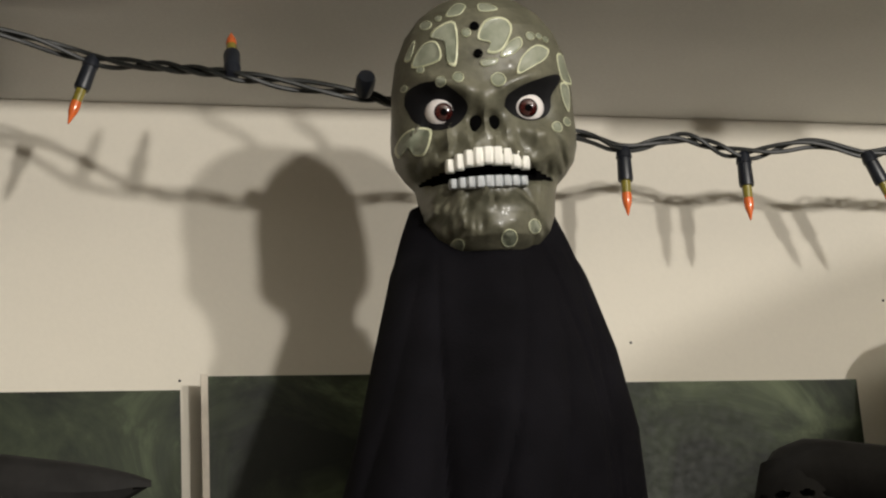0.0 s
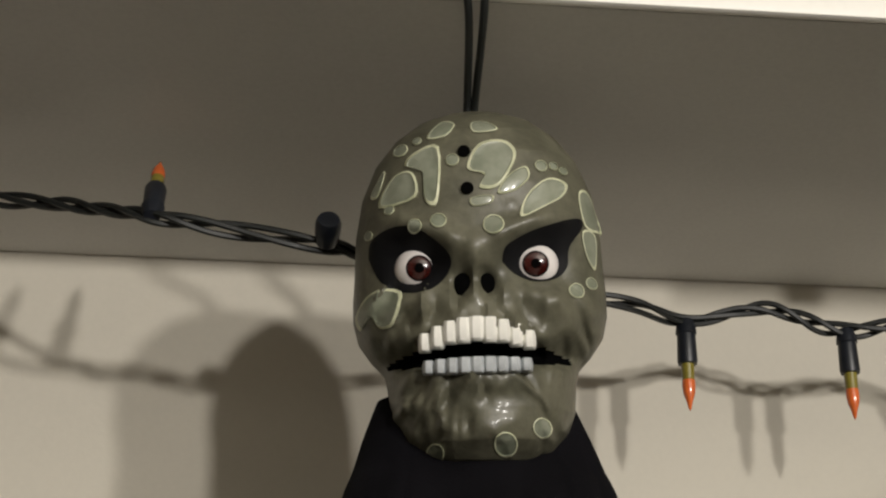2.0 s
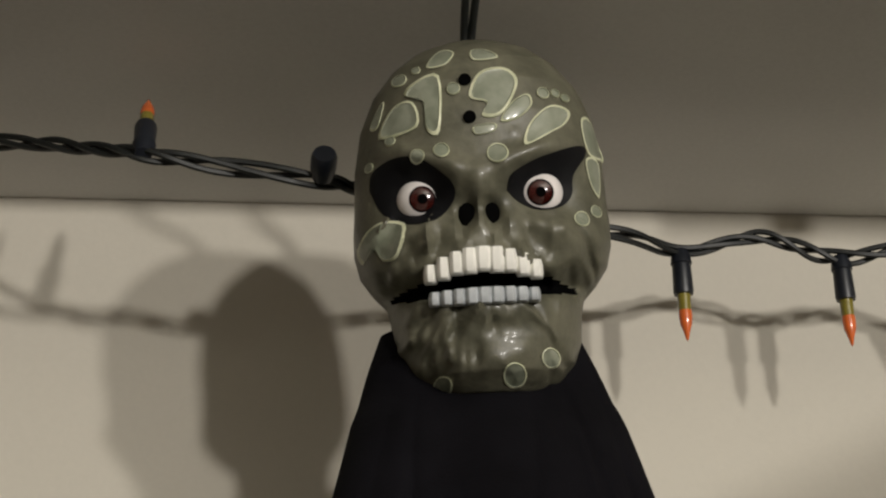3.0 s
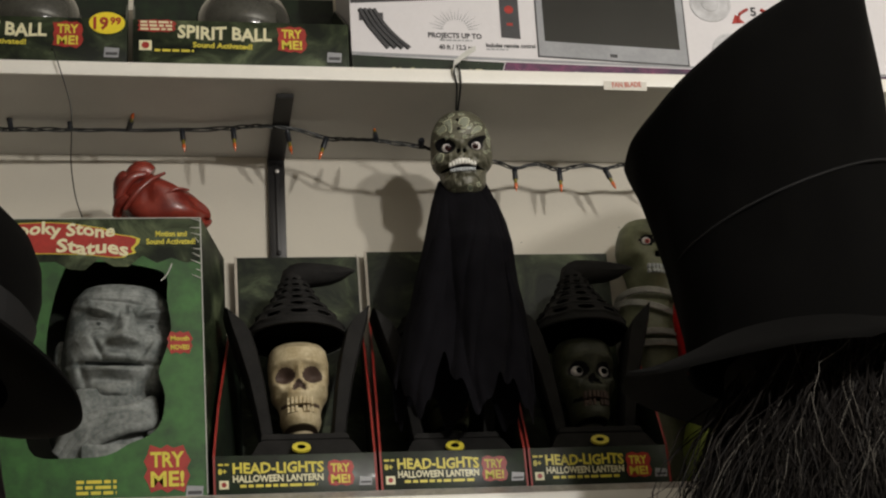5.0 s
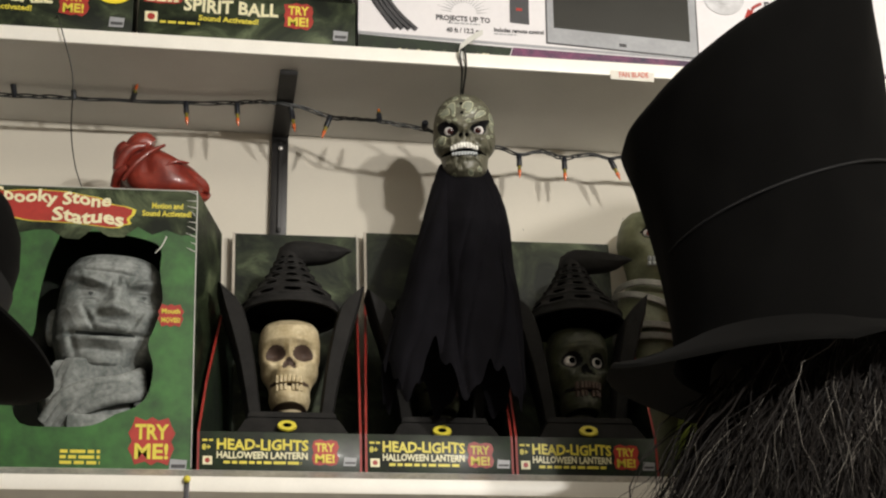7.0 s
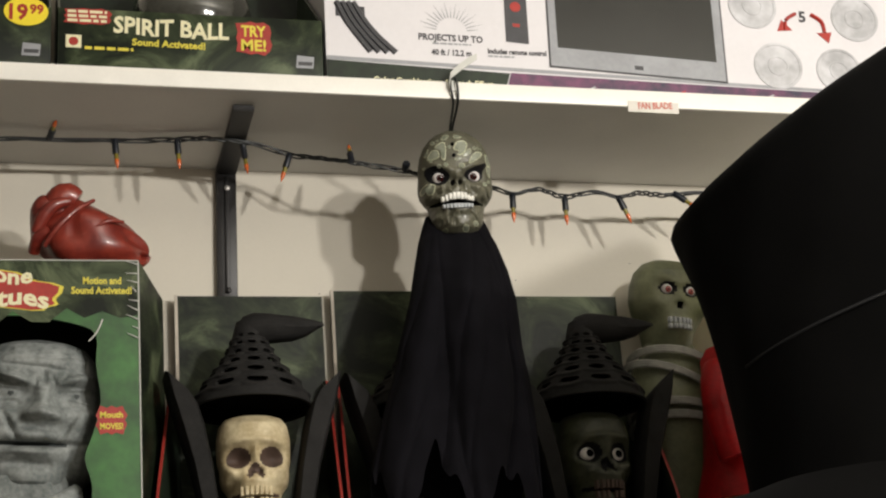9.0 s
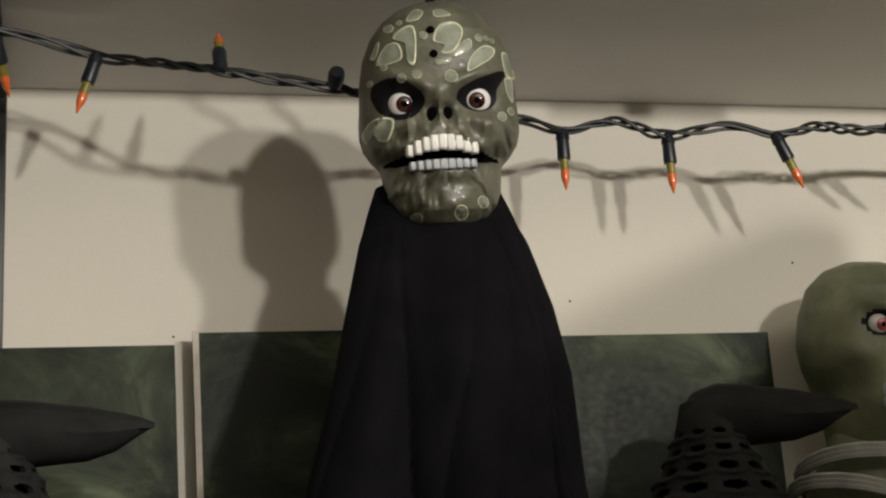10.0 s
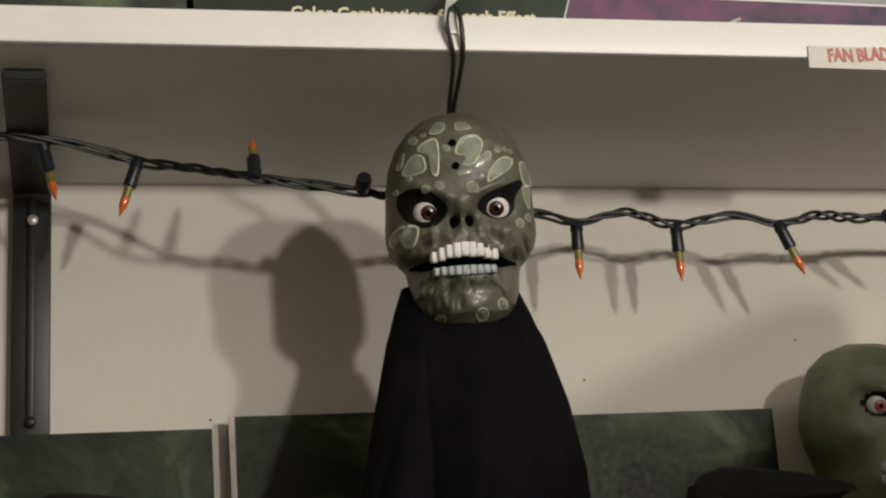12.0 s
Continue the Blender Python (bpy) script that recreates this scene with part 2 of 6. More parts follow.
def lathe(bm, profile, sides=32, mi=0, squash=(1, 1), m=None):
    """A turned shape about z from (radius, z) rows."""
    m = m or Matrix()
    rings = []
    for r, z in profile:
        if r < 1e-5:
            rings.append([bm.verts.new(m @ Vector((0, 0, z)))])
        else:
            rings.append([bm.verts.new(m @ Vector((r * squash[0] * math.cos(a), r * squash[1] * math.sin(a), z))) for a in (2 * math.pi * k / sides for k in range(sides))])
    fs = []
    for a, b in zip(rings, rings[1:]):
        for k in range(sides):
            j = (k + 1) % sides
            if len(a) == 1 and len(b) == 1:
                continue
            if len(a) == 1:
                fs.append(bm.faces.new((a[0], b[j], b[k])))
            elif len(b) == 1:
                fs.append(bm.faces.new((a[k], a[j], b[0])))
            else:
                fs.append(bm.faces.new((a[k], a[j], b[j], b[k])))
    for f in fs:
        f.material_index = mi
    return bm


def ball(bm, at, r, mi=0, seg=20, squash=(1, 1, 1)):
    out = bmesh.ops.create_uvsphere(bm, u_segments=seg, v_segments=seg // 2 + 2, radius=r)
    bmesh.ops.transform(bm, matrix=Matrix.Translation(at) @ Matrix.Diagonal((*squash, 1)), verts=out["verts"])
    for f in {f for v in out["verts"] for f in v.link_faces}:
        f.material_index = mi
    return bm


def lerp_table(table, z):
    if z >= table[0][0]:
        return table[0][1]
    for (z0, a), (z1, b) in zip(table, table[1:]):
        if z >= z1:
            k = (z - z0) / (z1 - z0)
            return a + (b - a) * k
    return table[-1][1]


def letters(name, text, height, material, parent, m, wobble=0.0, label="", depth=0.0006, width=None):
    """Raised lettering on the plane x, z of m, its lower left corner at m's origin."""
    cu = bpy.data.curves.new(name, "FONT")
    cu.body, cu.size, cu.extrude, cu.resolution_u = text, 1.0, 0.001, 2
    cu.offset = 0.03
    tmp = new(name + "_tmp", cu)
    bpy.context.view_layer.update()
    me = bpy.data.meshes.new_from_object(tmp.evaluated_get(bpy.context.evaluated_depsgraph_get()))
    bpy.data.objects.remove(tmp)
    bpy.data.curves.remove(cu)
    co = np.array([v.co[:] for v in me.vertices])
    lo, hi = co.min(0), co.max(0)
    sz = height / 0.72
    sx = (width / (hi[0] - lo[0])) if width else sz
    for v, c in zip(me.vertices, co):
        x = (c[0] - lo[0]) * sx
        z = c[1] * sz + wobble * height * math.sin(x / height * 2.3)
        v.co = m @ Vector((x, -depth if c[2] > 0 else 0.0002, z))
    me.name = name
    me.materials.append(material)
    ob = new(name, me)
    ob.parent = parent
    return tagged(ob, label)


def bars(name, x, z, w, h, rows, material, parent, m, seed=1):
    """Unreadable lines of print as plain bars."""
    rnd = random.Random(seed)
    bm = bmesh.new()
    for r in range(rows):
        zz = z - r * h * 1.7
        xx = x
        while xx < x + w:
            l = min(rnd.uniform(1.5, 4.5) * h, x + w - xx)
            prism(bm, [(xx, zz), (xx + l, zz), (xx + l, zz + h), (xx, zz + h)], 0.0005, plane=m)
            xx += l + 0.7 * h
    return part(name, bm, material, parent)


# ---- the setting ----
WALL_Y = 0.018
wall = solo("wall_north", box_bm(-4, 4, WALL_Y, WALL_Y + 0.15, FLOOR_Z, CEIL_Z), M_WALL, "cream painted wall behind the shelves", "wall", "structure")
# unseen walls, floor and ceiling added round the shelf to bounce light
solo("bounce_wall_south", box_bm(-4, 4, -6.15, -6.0, FLOOR_Z, CEIL_Z), M_BOUNCEWALL, "unseen painted wall added across the shop to bounce light", "wall", "structure")
solo("bounce_wall_west", box_bm(-4.15, -4, -6.15, WALL_Y + 0.15, FLOOR_Z, CEIL_Z), M_BOUNCEWALL, "unseen painted side wall added to bounce light", "wall", "structure")
solo("bounce_wall_east", box_bm(4, 4.15, -6.15, WALL_Y + 0.15, FLOOR_Z, CEIL_Z), M_BOUNCEWALL, "unseen painted side wall added to bounce light", "wall", "structure")
solo("floor", box_bm(-4.15, 4.15, -6.15, WALL_Y + 0.15, FLOOR_Z - 0.1, FLOOR_Z), M_FLOOR, "unseen brown vinyl floor added to bounce light", "floor", "structure")
solo("ceiling", box_bm(-4.15, 4.15, -6.15, WALL_Y + 0.15, CEIL_Z, CEIL_Z + 0.1), M_CEIL, "unseen white ceiling added to bounce light", "ceiling", "structure")

# upper shelf: a level board with a pale front edge
UP_F, UP_B = 0.249, 0.2505
UP_Y = -0.335
up_shelf = thing("wall_shelf", (0, 0, 0), label="pale grey melamine wall shelf on black steel brackets", category="shelf", group="wall shelves")
T = 0.031
part("board", hexa(bmesh.new(), [(-2.2, UP_Y + 0.004, UP_F), (2.4, UP_Y + 0.004, UP_F), (2.4, WALL_Y - 0.002, UP_B), (-2.2, WALL_Y - 0.002, UP_B)],
     [(-2.2, UP_Y + 0.004, UP_F + T), (2.4, UP_Y + 0.004, UP_F + T), (2.4, WALL_Y - 0.002, UP_B + T), (-2.2, WALL_Y - 0.002, UP_B + T)]), M_SHELF, up_shelf, "grey underside")
part("edge_strip", box_bm(-2.2, 2.4, UP_Y - 0.004, UP_Y + 0.003, UP_F - 0.001, UP_F + T + 0.001, 0.0025), M_EDGE, up_shelf, "off-white front edge")

# lower shelf, sloping a little sideways
LOW_Z = -0.627
TILT = 1.0
LOW = pose(0, 0, LOW_Z, 0, -TILT, 0)


def low(x, y, z):
    return LOW @ Vector((x, y, z))


low_shelf = thing("wall_shelf", (0, 0, LOW_Z), ry=-TILT, label="long wall shelf with a worn metallic pale edge", category="shelf", group="wall shelves")
part("board", box_bm(-2.2, 2.4, -0.284, WALL_Y - 0.004, -0.036, 0, 0.0), M_SHELF, low_shelf)
# sloped strip added so that the shelf's top shows from below
bm = bmesh.new()
hexa(bm, [(-2.2, -0.3085, -0.036), (2.4, -0.3085, -0.036), (2.4, -0.2845, -0.036), (-2.2, -0.2845, -0.036)], [(-2.2, -0.3085, -0.022), (2.4, -0.3085, -0.022), (2.4, -0.2845, -0.0005), (-2.2, -0.2845, -0.0005)])
part("sloped_top_strip", bm, M_STEEL, low_shelf, "worn metallic strip, added and sloped to show as the shelf top")
part("edge_strip", box_bm(-2.2, 2.4, -0.314, -0.309, -0.052, -0.0215, 0.002), M_EDGE, low_shelf, "pale front edge")

for sx, sz in ((0.356, 0.045), (-0.02, 0.01), (0.585, 0.085)):
    part("paint_speck", ball(bmesh.new(), (sx, WALL_Y - 0.0002, sz), 0.0012, seg=8), M_INK, wall)

# ---- brackets, string lights, hanging doll ----


def catmull(pts, n):
    """A smooth line through pts, n steps to each span."""
    pts = [Vector(p) for p in pts]
    out = []
    for i in range(len(pts) - 1):
        p0, p1, p2, p3 = pts[max(i - 1, 0)], pts[i], pts[i + 1], pts[min(i + 2, len(pts) - 1)]
        for k in range(n):
            t = k / n
            out.append(0.5 * (2 * p1 + (p2 - p0) * t + (2 * p0 - 5 * p1 + 4 * p2 - p3) * t * t + (3 * p1 - p0 - 3 * p2 + p3) * t ** 3))
    out.append(pts[-1])
    return out


def shelf_bracket(x, bottom):
    th = thing("shelf_bracket", (x, WALL_Y, bottom), label="black steel L bracket screwed to the cream wall", category="bracket", group="shelf brackets")
    h = UP_B - bottom
    w = 0.0185
    bm = box_bm(-w, w, -0.016, 0, 0, h - 0.004, 0.002)
    part("upright", bm, M_BLACKMETAL, th)
    bm = box_bm(-0.0035, 0.0035, -0.020, -0.0162, 0.02, h - 0.02, 0.0012)
    part("rib", bm, M_BLACKMETAL, th)
    L = -UP_Y - 0.055 + WALL_Y
    rise = (UP_F - UP_B) / (WALL_Y - UP_Y)
    bm = bmesh.new()
    hexa(bm, [(-w, -L, h + rise * L - 0.012), (w, -L, h + rise * L - 0.012), (w, -0.0165, h - 0.016), (-w, -0.0165, h - 0.016)],
         [(-w, -L, h + rise * L - 0.001), (w, -L, h + rise * L - 0.001), (w, -0.0165, h - 0.001), (-w, -0.0165, h - 0.001)])
    bmesh.ops.bevel(bm, geom=list(bm.edges), offset=0.0018, segments=2, affect="EDGES")
    part("arm", bm, M_BLACKMETAL, th)
    for z, m in ((0.016, M_BLACKMETAL), (h * 0.83, M_STEEL)):
        bm = lathe(bmesh.new(), [(0, 0.003), (0.003, 0.0028), (0.0052, 0.001), (0.0052, -0.001)], 14, m=pose(0.001, -0.0205, z, 90, 0, 0))
        part("screw", bm, m, th, "bright screw head" if m == M_STEEL else "")
    return th


shelf_bracket(-0.1905, -0.010)
shelf_bracket(-1.35, 0.0)
shelf_bracket(1.05, 0.0)

LINE = [(-1.5, -0.13, 0.218), (-1.2, -0.13, 0.223), (-0.963, -0.13, 0.227), (-0.841, -0.13, 0.230), (-0.718, -0.13, 0.232), (-0.593, -0.13, 0.234), (-0.466, -0.13, 0.236),
        (-0.338, -0.135, 0.238), (-0.251, -0.15, 0.238), (-0.2, -0.16, 0.233), (-0.147, -0.15, 0.230), (-0.092, -0.138, 0.219), (-0.036, -0.17, 0.199),
        (0.010, -0.2, 0.182), (0.058, -0.2, 0.175), (0.105, -0.2, 0.169), (0.139, -0.18, 0.169), (0.215, -0.13, 0.175), (0.292, -0.11, 0.179), (0.332, -0.09, 0.177),
        (0.380, -0.09, 0.187), (0.432, -0.09, 0.175), (0.485, -0.1, 0.182), (0.532, -0.105, 0.172), (0.572, -0.11, 0.178), (0.618, -0.11, 0.176), (0.7, -0.11, 0.183), (0.85, -0.11, 0.178), (1.0, -0.12, 0.198), (1.3, -0.12, 0.208)]
lights = thing("string_lights", (0, 0, 0), label="string of unlit orange mini lights on twisted black cable", category="lights")
mid = catmull(LINE, 14)
for ph in range(3):
    bm = bmesh.new()
    pts = []
    for i, p in enumerate(mid):
        a = i * 0.24 + ph * 2.09 + 1.1 * math.sin(i * 0.11)
        r = 0.0021 + 0.0022 * (0.5 + 0.5 * math.sin(i * 0.13 + ph))
        pts.append(p + Vector((0, r * math.cos(a), r * math.sin(a))))
    tube(bm, pts, 0.0018, 6)
    part("cable", bm, M_WIRE, lights)


def mini_bulb(at, direction, size=1.0):
    d = Vector(direction).normalized()
    turn = d.to_track_quat("Z", "Y").to_matrix().to_4x4()
    m = Matrix.Translation(at) @ turn @ Matrix.Diagonal((size, size, size, 1))
    bm = lathe(bmesh.new(), [(0, -0.003), (0.0045, -0.003), (0.0062, 0.002), (0.0066, 0.006), (0.0058, 0.007), (0.0063, 0.024), (0.0058, 0.026), (0.0046, 0.0262), (0, 0.0262)], 14, m=m)
    lamp_socket = part("lamp_socket", bm, M_SOCKETLAMP, lights, "dark blue-black plastic socket")
    bm = lathe(bmesh.new(), [(0.0042, 0.0256), (0.0040, 0.034), (0.0039, 0.037)], 12, m=m)
    part("bulb_base", bm, M_BULBGREEN, lamp_socket, "yellow-green bulb base")
    bm = lathe(bmesh.new(), [(0.0040, 0.0365), (0.0042, 0.040), (0.0037, 0.045), (0.0020, 0.050), (0.0009, 0.0545), (0, 0.056)], 12, m=m)
    part("bulb_tip", bm, M_BULBORANGE, lamp_socket, "orange pointed bulb tip")


for at, to in [((-0.885, -0.13, 0.229), (-0.1, -0.1, 1)), ((-0.762, -0.13, 0.231), (-0.15, -0.6, 0.8)), ((-0.638, -0.13, 0.233), (-0.1, -0.1, 1)), ((-0.515, -0.13, 0.236), (0.2, -1, 0.3)),
               ((-0.402, -0.133, 0.236), (0.1, 0, -1)), ((-0.293, -0.14, 0.237), (0.08, 0, -1)), ((-0.178, -0.15, 0.231), (0.25, 0.6, -0.9)), ((-0.092, -0.138, 0.218), (-0.32, 0, -1)),
               ((0.009, -0.2, 0.183), (0.02, 0.55, 0.85)), ((0.331, -0.089, 0.175), (0, 0, -1)), ((0.432, -0.089, 0.173), (0.02, 0, -1)),
               ((0.532, -0.106, 0.170), (0.42, 0, -1)), ((0.642, -0.11, 0.180), (0.7, -0.2, -0.6)), ((0.76, -0.11, 0.18), (0, 0, -1)), ((0.89, -0.11, 0.18), (0, 0, -1)),
               ((-1.02, -0.13, 0.225), (-0.1, 0.1, 1))]:
    mini_bulb(at, to)


bm = lathe(bmesh.new(), [(0, -0.004), (0.006, -0.003), (0.0072, 0.004), (0.0072, 0.012), (0.006, 0.015), (0, 0.0155)], 16, m=Matrix.Translation((0.105, -0.204, 0.171)) @ pose(0, 0, 0, 70, 0, 0))
part("lamp_socket", bm, M_SOCKETLAMP, lights, "empty dark plastic socket")


def head_grid(bm, hw, front, back, z1, z0, feats, pick, rows=90, seg=120, box=0.9, m=None):
    """A head from its half width, front and back depth by height, with bulges and dents (u, w, su, sw, turn, depth) on its front.
    The face looks along -y. Returns the surface's y at (u, w)."""
    m = m or Matrix()

    def bulge(u, w):
        d = 0.0
        for fu, fw, su, sw, turn, depth in feats:
            c, s = math.cos(radians(turn)), math.sin(radians(turn))
            du, dw = u - fu, w - fw
            a, b = (du * c + dw * s) / su, (-du * s + dw * c) / sw
            q = a * a + b * b
            if q < 9:
                d += depth * math.exp(-q)
        return d

    def surf(u, w):
        h = max(lerp_table(hw, w), 1e-4)
        k = min(abs(u) / h, 0.999) ** (1 / box)
        return -lerp_table(front, w) * math.sqrt(1 - k * k) - bulge(u, w)

    rings = []
    for i in range(rows + 1):
        t = i / rows
        w = z1 + (z0 - z1) * (t + 0.35 * math.sin(2 * math.pi * t) / (2 * math.pi) * -1)
        h, f, b = lerp_table(hw, w), lerp_table(front, w), lerp_table(back, w)
        ring = []
        for k in range(seg):
            a = 2 * math.pi * k / seg
            s, c = math.sin(a), math.cos(a)
            x = h * math.copysign(abs(s) ** box, s)
            y = -(f if c > 0 else b) * c
            if c > 0.05:
                y -= bulge(x, w) * min(1, (c - 0.05) * 5)
            ring.append(bm.verts.new(m @ Vector((x, y, w))))
        rings.append((w, ring))
    for (wa, a), (wb, b) in zip(rings, rings[1:]):
        for k in range(seg):
            j = (k + 1) % seg
            f = bm.faces.new((a[k], a[j], b[j], b[k]))
            ang = 2 * math.pi * (k + 0.5) / seg
            u = lerp_table(hw, (wa + wb) / 2) * math.copysign(abs(math.sin(ang)) ** box, math.sin(ang))
            f.material_index = pick(u, (wa + wb) / 2, math.cos(ang) > 0)
    bm.faces.new(rings[0][1])
    bm.faces.new(rings[-1][1][::-1])
    return surf


def tooth(bm, surf, u, w0, w1, width, out, mi, m=None):
    m = m or Matrix()
    y = surf(u, (w0 + w1) / 2) - out
    h = abs(w1 - w0)
    lo, hi = min(w0, w1), max(w0, w1)
    seg = [(-0.5, 0.0), (-0.42, 0.75), (-0.2, 1.0), (0.2, 1.0), (0.42, 0.75), (0.5, 0.0)]
    rings = []
    for zz, sc in ((lo, 0.72), (lo + 0.10 * h, 0.92), (lo + 0.35 * h, 1.0), (hi - 0.25 * h, 0.97), (hi, 0.82)):
        rings.append([bm.verts.new(m @ Vector((u + a * width * sc, y + 0.006 - b * 0.0075 * sc, zz))) for a, b in seg])
    for r, q in zip(rings, rings[1:]):
        for i in range(len(seg) - 1):
            bm.faces.new((r[i], r[i + 1], q[i + 1], q[i])).material_index = mi
    bm.faces.new(rings[0]).material_index = mi
    bm.faces.new(rings[-1][::-1]).material_index = mi


def eyeball(bm, at, r, mi_white, mi_iris, mi_pupil, m, turn=(0, 0)):
    mm = m @ Matrix.Translation(at) @ pose(0, 0, 0, 90 + turn[0], 0, turn[1])
    rows = []
    for k in range(15):
        a = math.pi * k / 14 * 0.62
        rows.append((r * math.sin(a), r * math.cos(a)))
    lathe(bm, [(x, z) for x, z in rows if x >= r * 0.44] , 28, mi_white, m=mm)
    a = math.asin(0.46)
    lathe(bm, [(r * math.sin(a * k / 5), r * math.cos(a * k / 5) + 0.0004) for k in range(2, 6)] + [(r * 0.47, r * math.cos(a) - 0.0006)], 24, mi_iris, m=mm)
    a2 = a * 0.42
    lathe(bm, [(r * math.sin(a2 * k / 3), r * math.cos(a2 * k / 3) + 0.0005) for k in range(0, 4)], 20, mi_pupil, m=mm)


KX, KZ = 0.000212, 0.000214


def uv(px, py):
    return (px - 392) * KX, (430 - py) * KZ


def skull_doll():
    """Hanging doll: a vinyl skull with scale patches, and a ragged black robe, in one mesh."""
    mats = [M_SKULLGREY, M_SOCKET, M_PATCH, M_PATCHRIM, M_EYEWHITE, M_IRIS, M_SHADEPUPIL, M_TEETH, M_TEETHGREY, M_CLOTH]
    m = pose(0.183, -0.247, 0.1325, 14, -1.0, -8) @ Matrix.Diagonal((1.04, 1.0, 1.03, 1))
    hw = [(0.086, 0.004), (0.084, 0.016), (0.079, 0.029), (0.07, 0.041), (0.057, 0.051), (0.04, 0.058), (0.02, 0.0615), (0.0, 0.0625), (-0.012, 0.0635), (-0.022, 0.0635),
          (-0.033, 0.061), (-0.042, 0.055), (-0.049, 0.0485), (-0.056, 0.047), (-0.07, 0.046), (-0.08, 0.0425), (-0.090, 0.036), (-0.098, 0.024), (-0.101, 0.006)]
    front = [(0.086, 0.004), (0.084, 0.014), (0.079, 0.027), (0.07, 0.039), (0.057, 0.048), (0.04, 0.0545), (0.02, 0.057), (0, 0.056), (-0.02, 0.054), (-0.04, 0.056), (-0.07, 0.056), (-0.085, 0.052), (-0.094, 0.040), (-0.101, 0.012)]
    back = [(0.086, 0.004), (0.079, 0.028), (0.06, 0.05), (0.03, 0.06), (0, 0.056), (-0.04, 0.04), (-0.101, 0.018)]
    eL, eR = uv(256, 432), uv(520, 430)
    f = []
    for e, s in ((eL, -1), (eR, 1)):
        f += [(e[0], e[1], 0.0155, 0.0125, 10 * s, -0.010), (e[0] - s * 0.002, e[1] + 0.0175, 0.020, 0.0055, 20 * s, 0.0075), (e[0] + s * 0.004, e[1] - 0.0185, 0.016, 0.008, -12 * s, 0.006),
              (e[0] - s * 0.016, e[1] + 0.009, 0.006, 0.008, 0, 0.004), (s * 0.053, -0.022, 0.011, 0.010, 0, 0.004), (s * 0.028, -0.030, 0.006, 0.014, 30 * s, -0.004), (s * 0.042, -0.042, 0.010, 0.006, 20 * s, -0.005)]
    nx = uv(385, 470)
    f += [(nx[0], -0.004, 0.0065, 0.016, 0, 0.0085), (nx[0] - 0.0052, nx[1] - 0.001, 0.0042, 0.0072, -18, -0.0135), (nx[0] + 0.0052, nx[1] - 0.001, 0.0042, 0.0072, 18, -0.0135),
          (0.0, -0.022, 0.022, 0.009, 0, 0.003), (0.0, -0.0445, 0.042, 0.0050, 0, -0.022), (0.0, -0.034, 0.036, 0.007, 0, 0.005), (0.0, -0.057, 0.034, 0.006, 0, 0.004), (0, -0.08, 0.02, 0.008, 0, 0.005)]
    rnd = random.Random(5)
    for i in range(95):
        u, w = rnd.uniform(-0.052, 0.052), rnd.uniform(-0.09, -0.010)
        f.append((u, w, rnd.uniform(0.0014, 0.0032), rnd.uniform(0.004, 0.010), rnd.uniform(-30, 30) + u * 700, rnd.choice((-1, 1)) * rnd.uniform(0.0018, 0.0042)))
    for i in range(30):
        u, w = rnd.uniform(-0.045, 0.045), rnd.uniform(-0.09, 0.03)
        f.append((u, w, rnd.uniform(0.002, 0.005), rnd.uniform(0.002, 0.005), 0, rnd.uniform(0.0005, 0.0012)))
    # forehead holes, their shade set on as raised black discs
    hole_shades = [(uv(367, 170), 0.0031), (uv(373, 262), 0.0031)]

    def pick(u, w, fr):
        if not fr:
            return 0
        # black colours in the shade of the open mouth gap
        q = (abs(u + 0.001) / 0.045) ** 2
        if q < 1 and -0.0500 + 0.002 * q < w < -0.0375 - 0.0080 * q:
            return 6
        return 0

    bm = bmesh.new()
    surf = head_grid(bm, hw, front, back, 0.086, -0.101, f, pick, 190, 230, 0.92, m)

    def patch(poly, smooth=True):
        P = [Vector((*uv(*p), 0)) for p in poly]
        n = len(P)
        if smooth:
            Q = []
            for i in range(n):
                p0, p1, p2, p3 = P[i - 1], P[i], P[(i + 1) % n], P[(i + 2) % n]
                for t in (0, 0.25, 0.5, 0.75):
                    Q.append(0.5 * (2 * p1 + (p2 - p0) * t + (2 * p0 - 5 * p1 + 4 * p2 - p3) * t * t + (3 * p1 - p0 - 3 * p2 + p3) * t ** 3))
            P = Q
        c = sum(P, Vector()) / len(P)
        rings = []
        for sc, up in ((1.0, -0.0006), (0.97, 0.0011), (0.86, 0.0015), (0.80, 0.0009), (0.45, 0.0012)):
            rings.append([bm.verts.new(m @ Vector((q.x, surf(q.x, q.y) - up, q.y))) for q in (c + (p - c) * sc for p in P)])
        k = len(P)
        for r, (a, b) in enumerate(zip(rings, rings[1:])):
            for i in range(k):
                bm.faces.new((a[i], a[(i + 1) % k], b[(i + 1) % k], b[i])).material_index = 3 if r < 2 else 2
        top = bm.verts.new(m @ Vector((c.x, surf(c.x, c.y) - 0.0012, c.y)))
        for i in range(k):
            bm.faces.new((rings[-1][i], rings[-1][(i + 1) % k], top)).material_index = 2

    def paint(poly, mi, up0):
        P = [Vector((*uv(*q), 0)) for q in poly]
        P = [Vector(q) for q in catmull(P + P[:1], 5)[:-1]]
        c = sum(P, Vector()) / len(P)
        k = len(P)
        rings = []
        for sc in (1.0, 0.985, 0.88, 0.75, 0.62, 0.5, 0.38, 0.26, 0.13):
            rings.append([bm.verts.new(m @ Vector((q.x, surf(q.x, q.y) - (-0.0006 if sc == 1.0 else up0), q.y))) for q in (c + (q - c) * sc for q in P)])
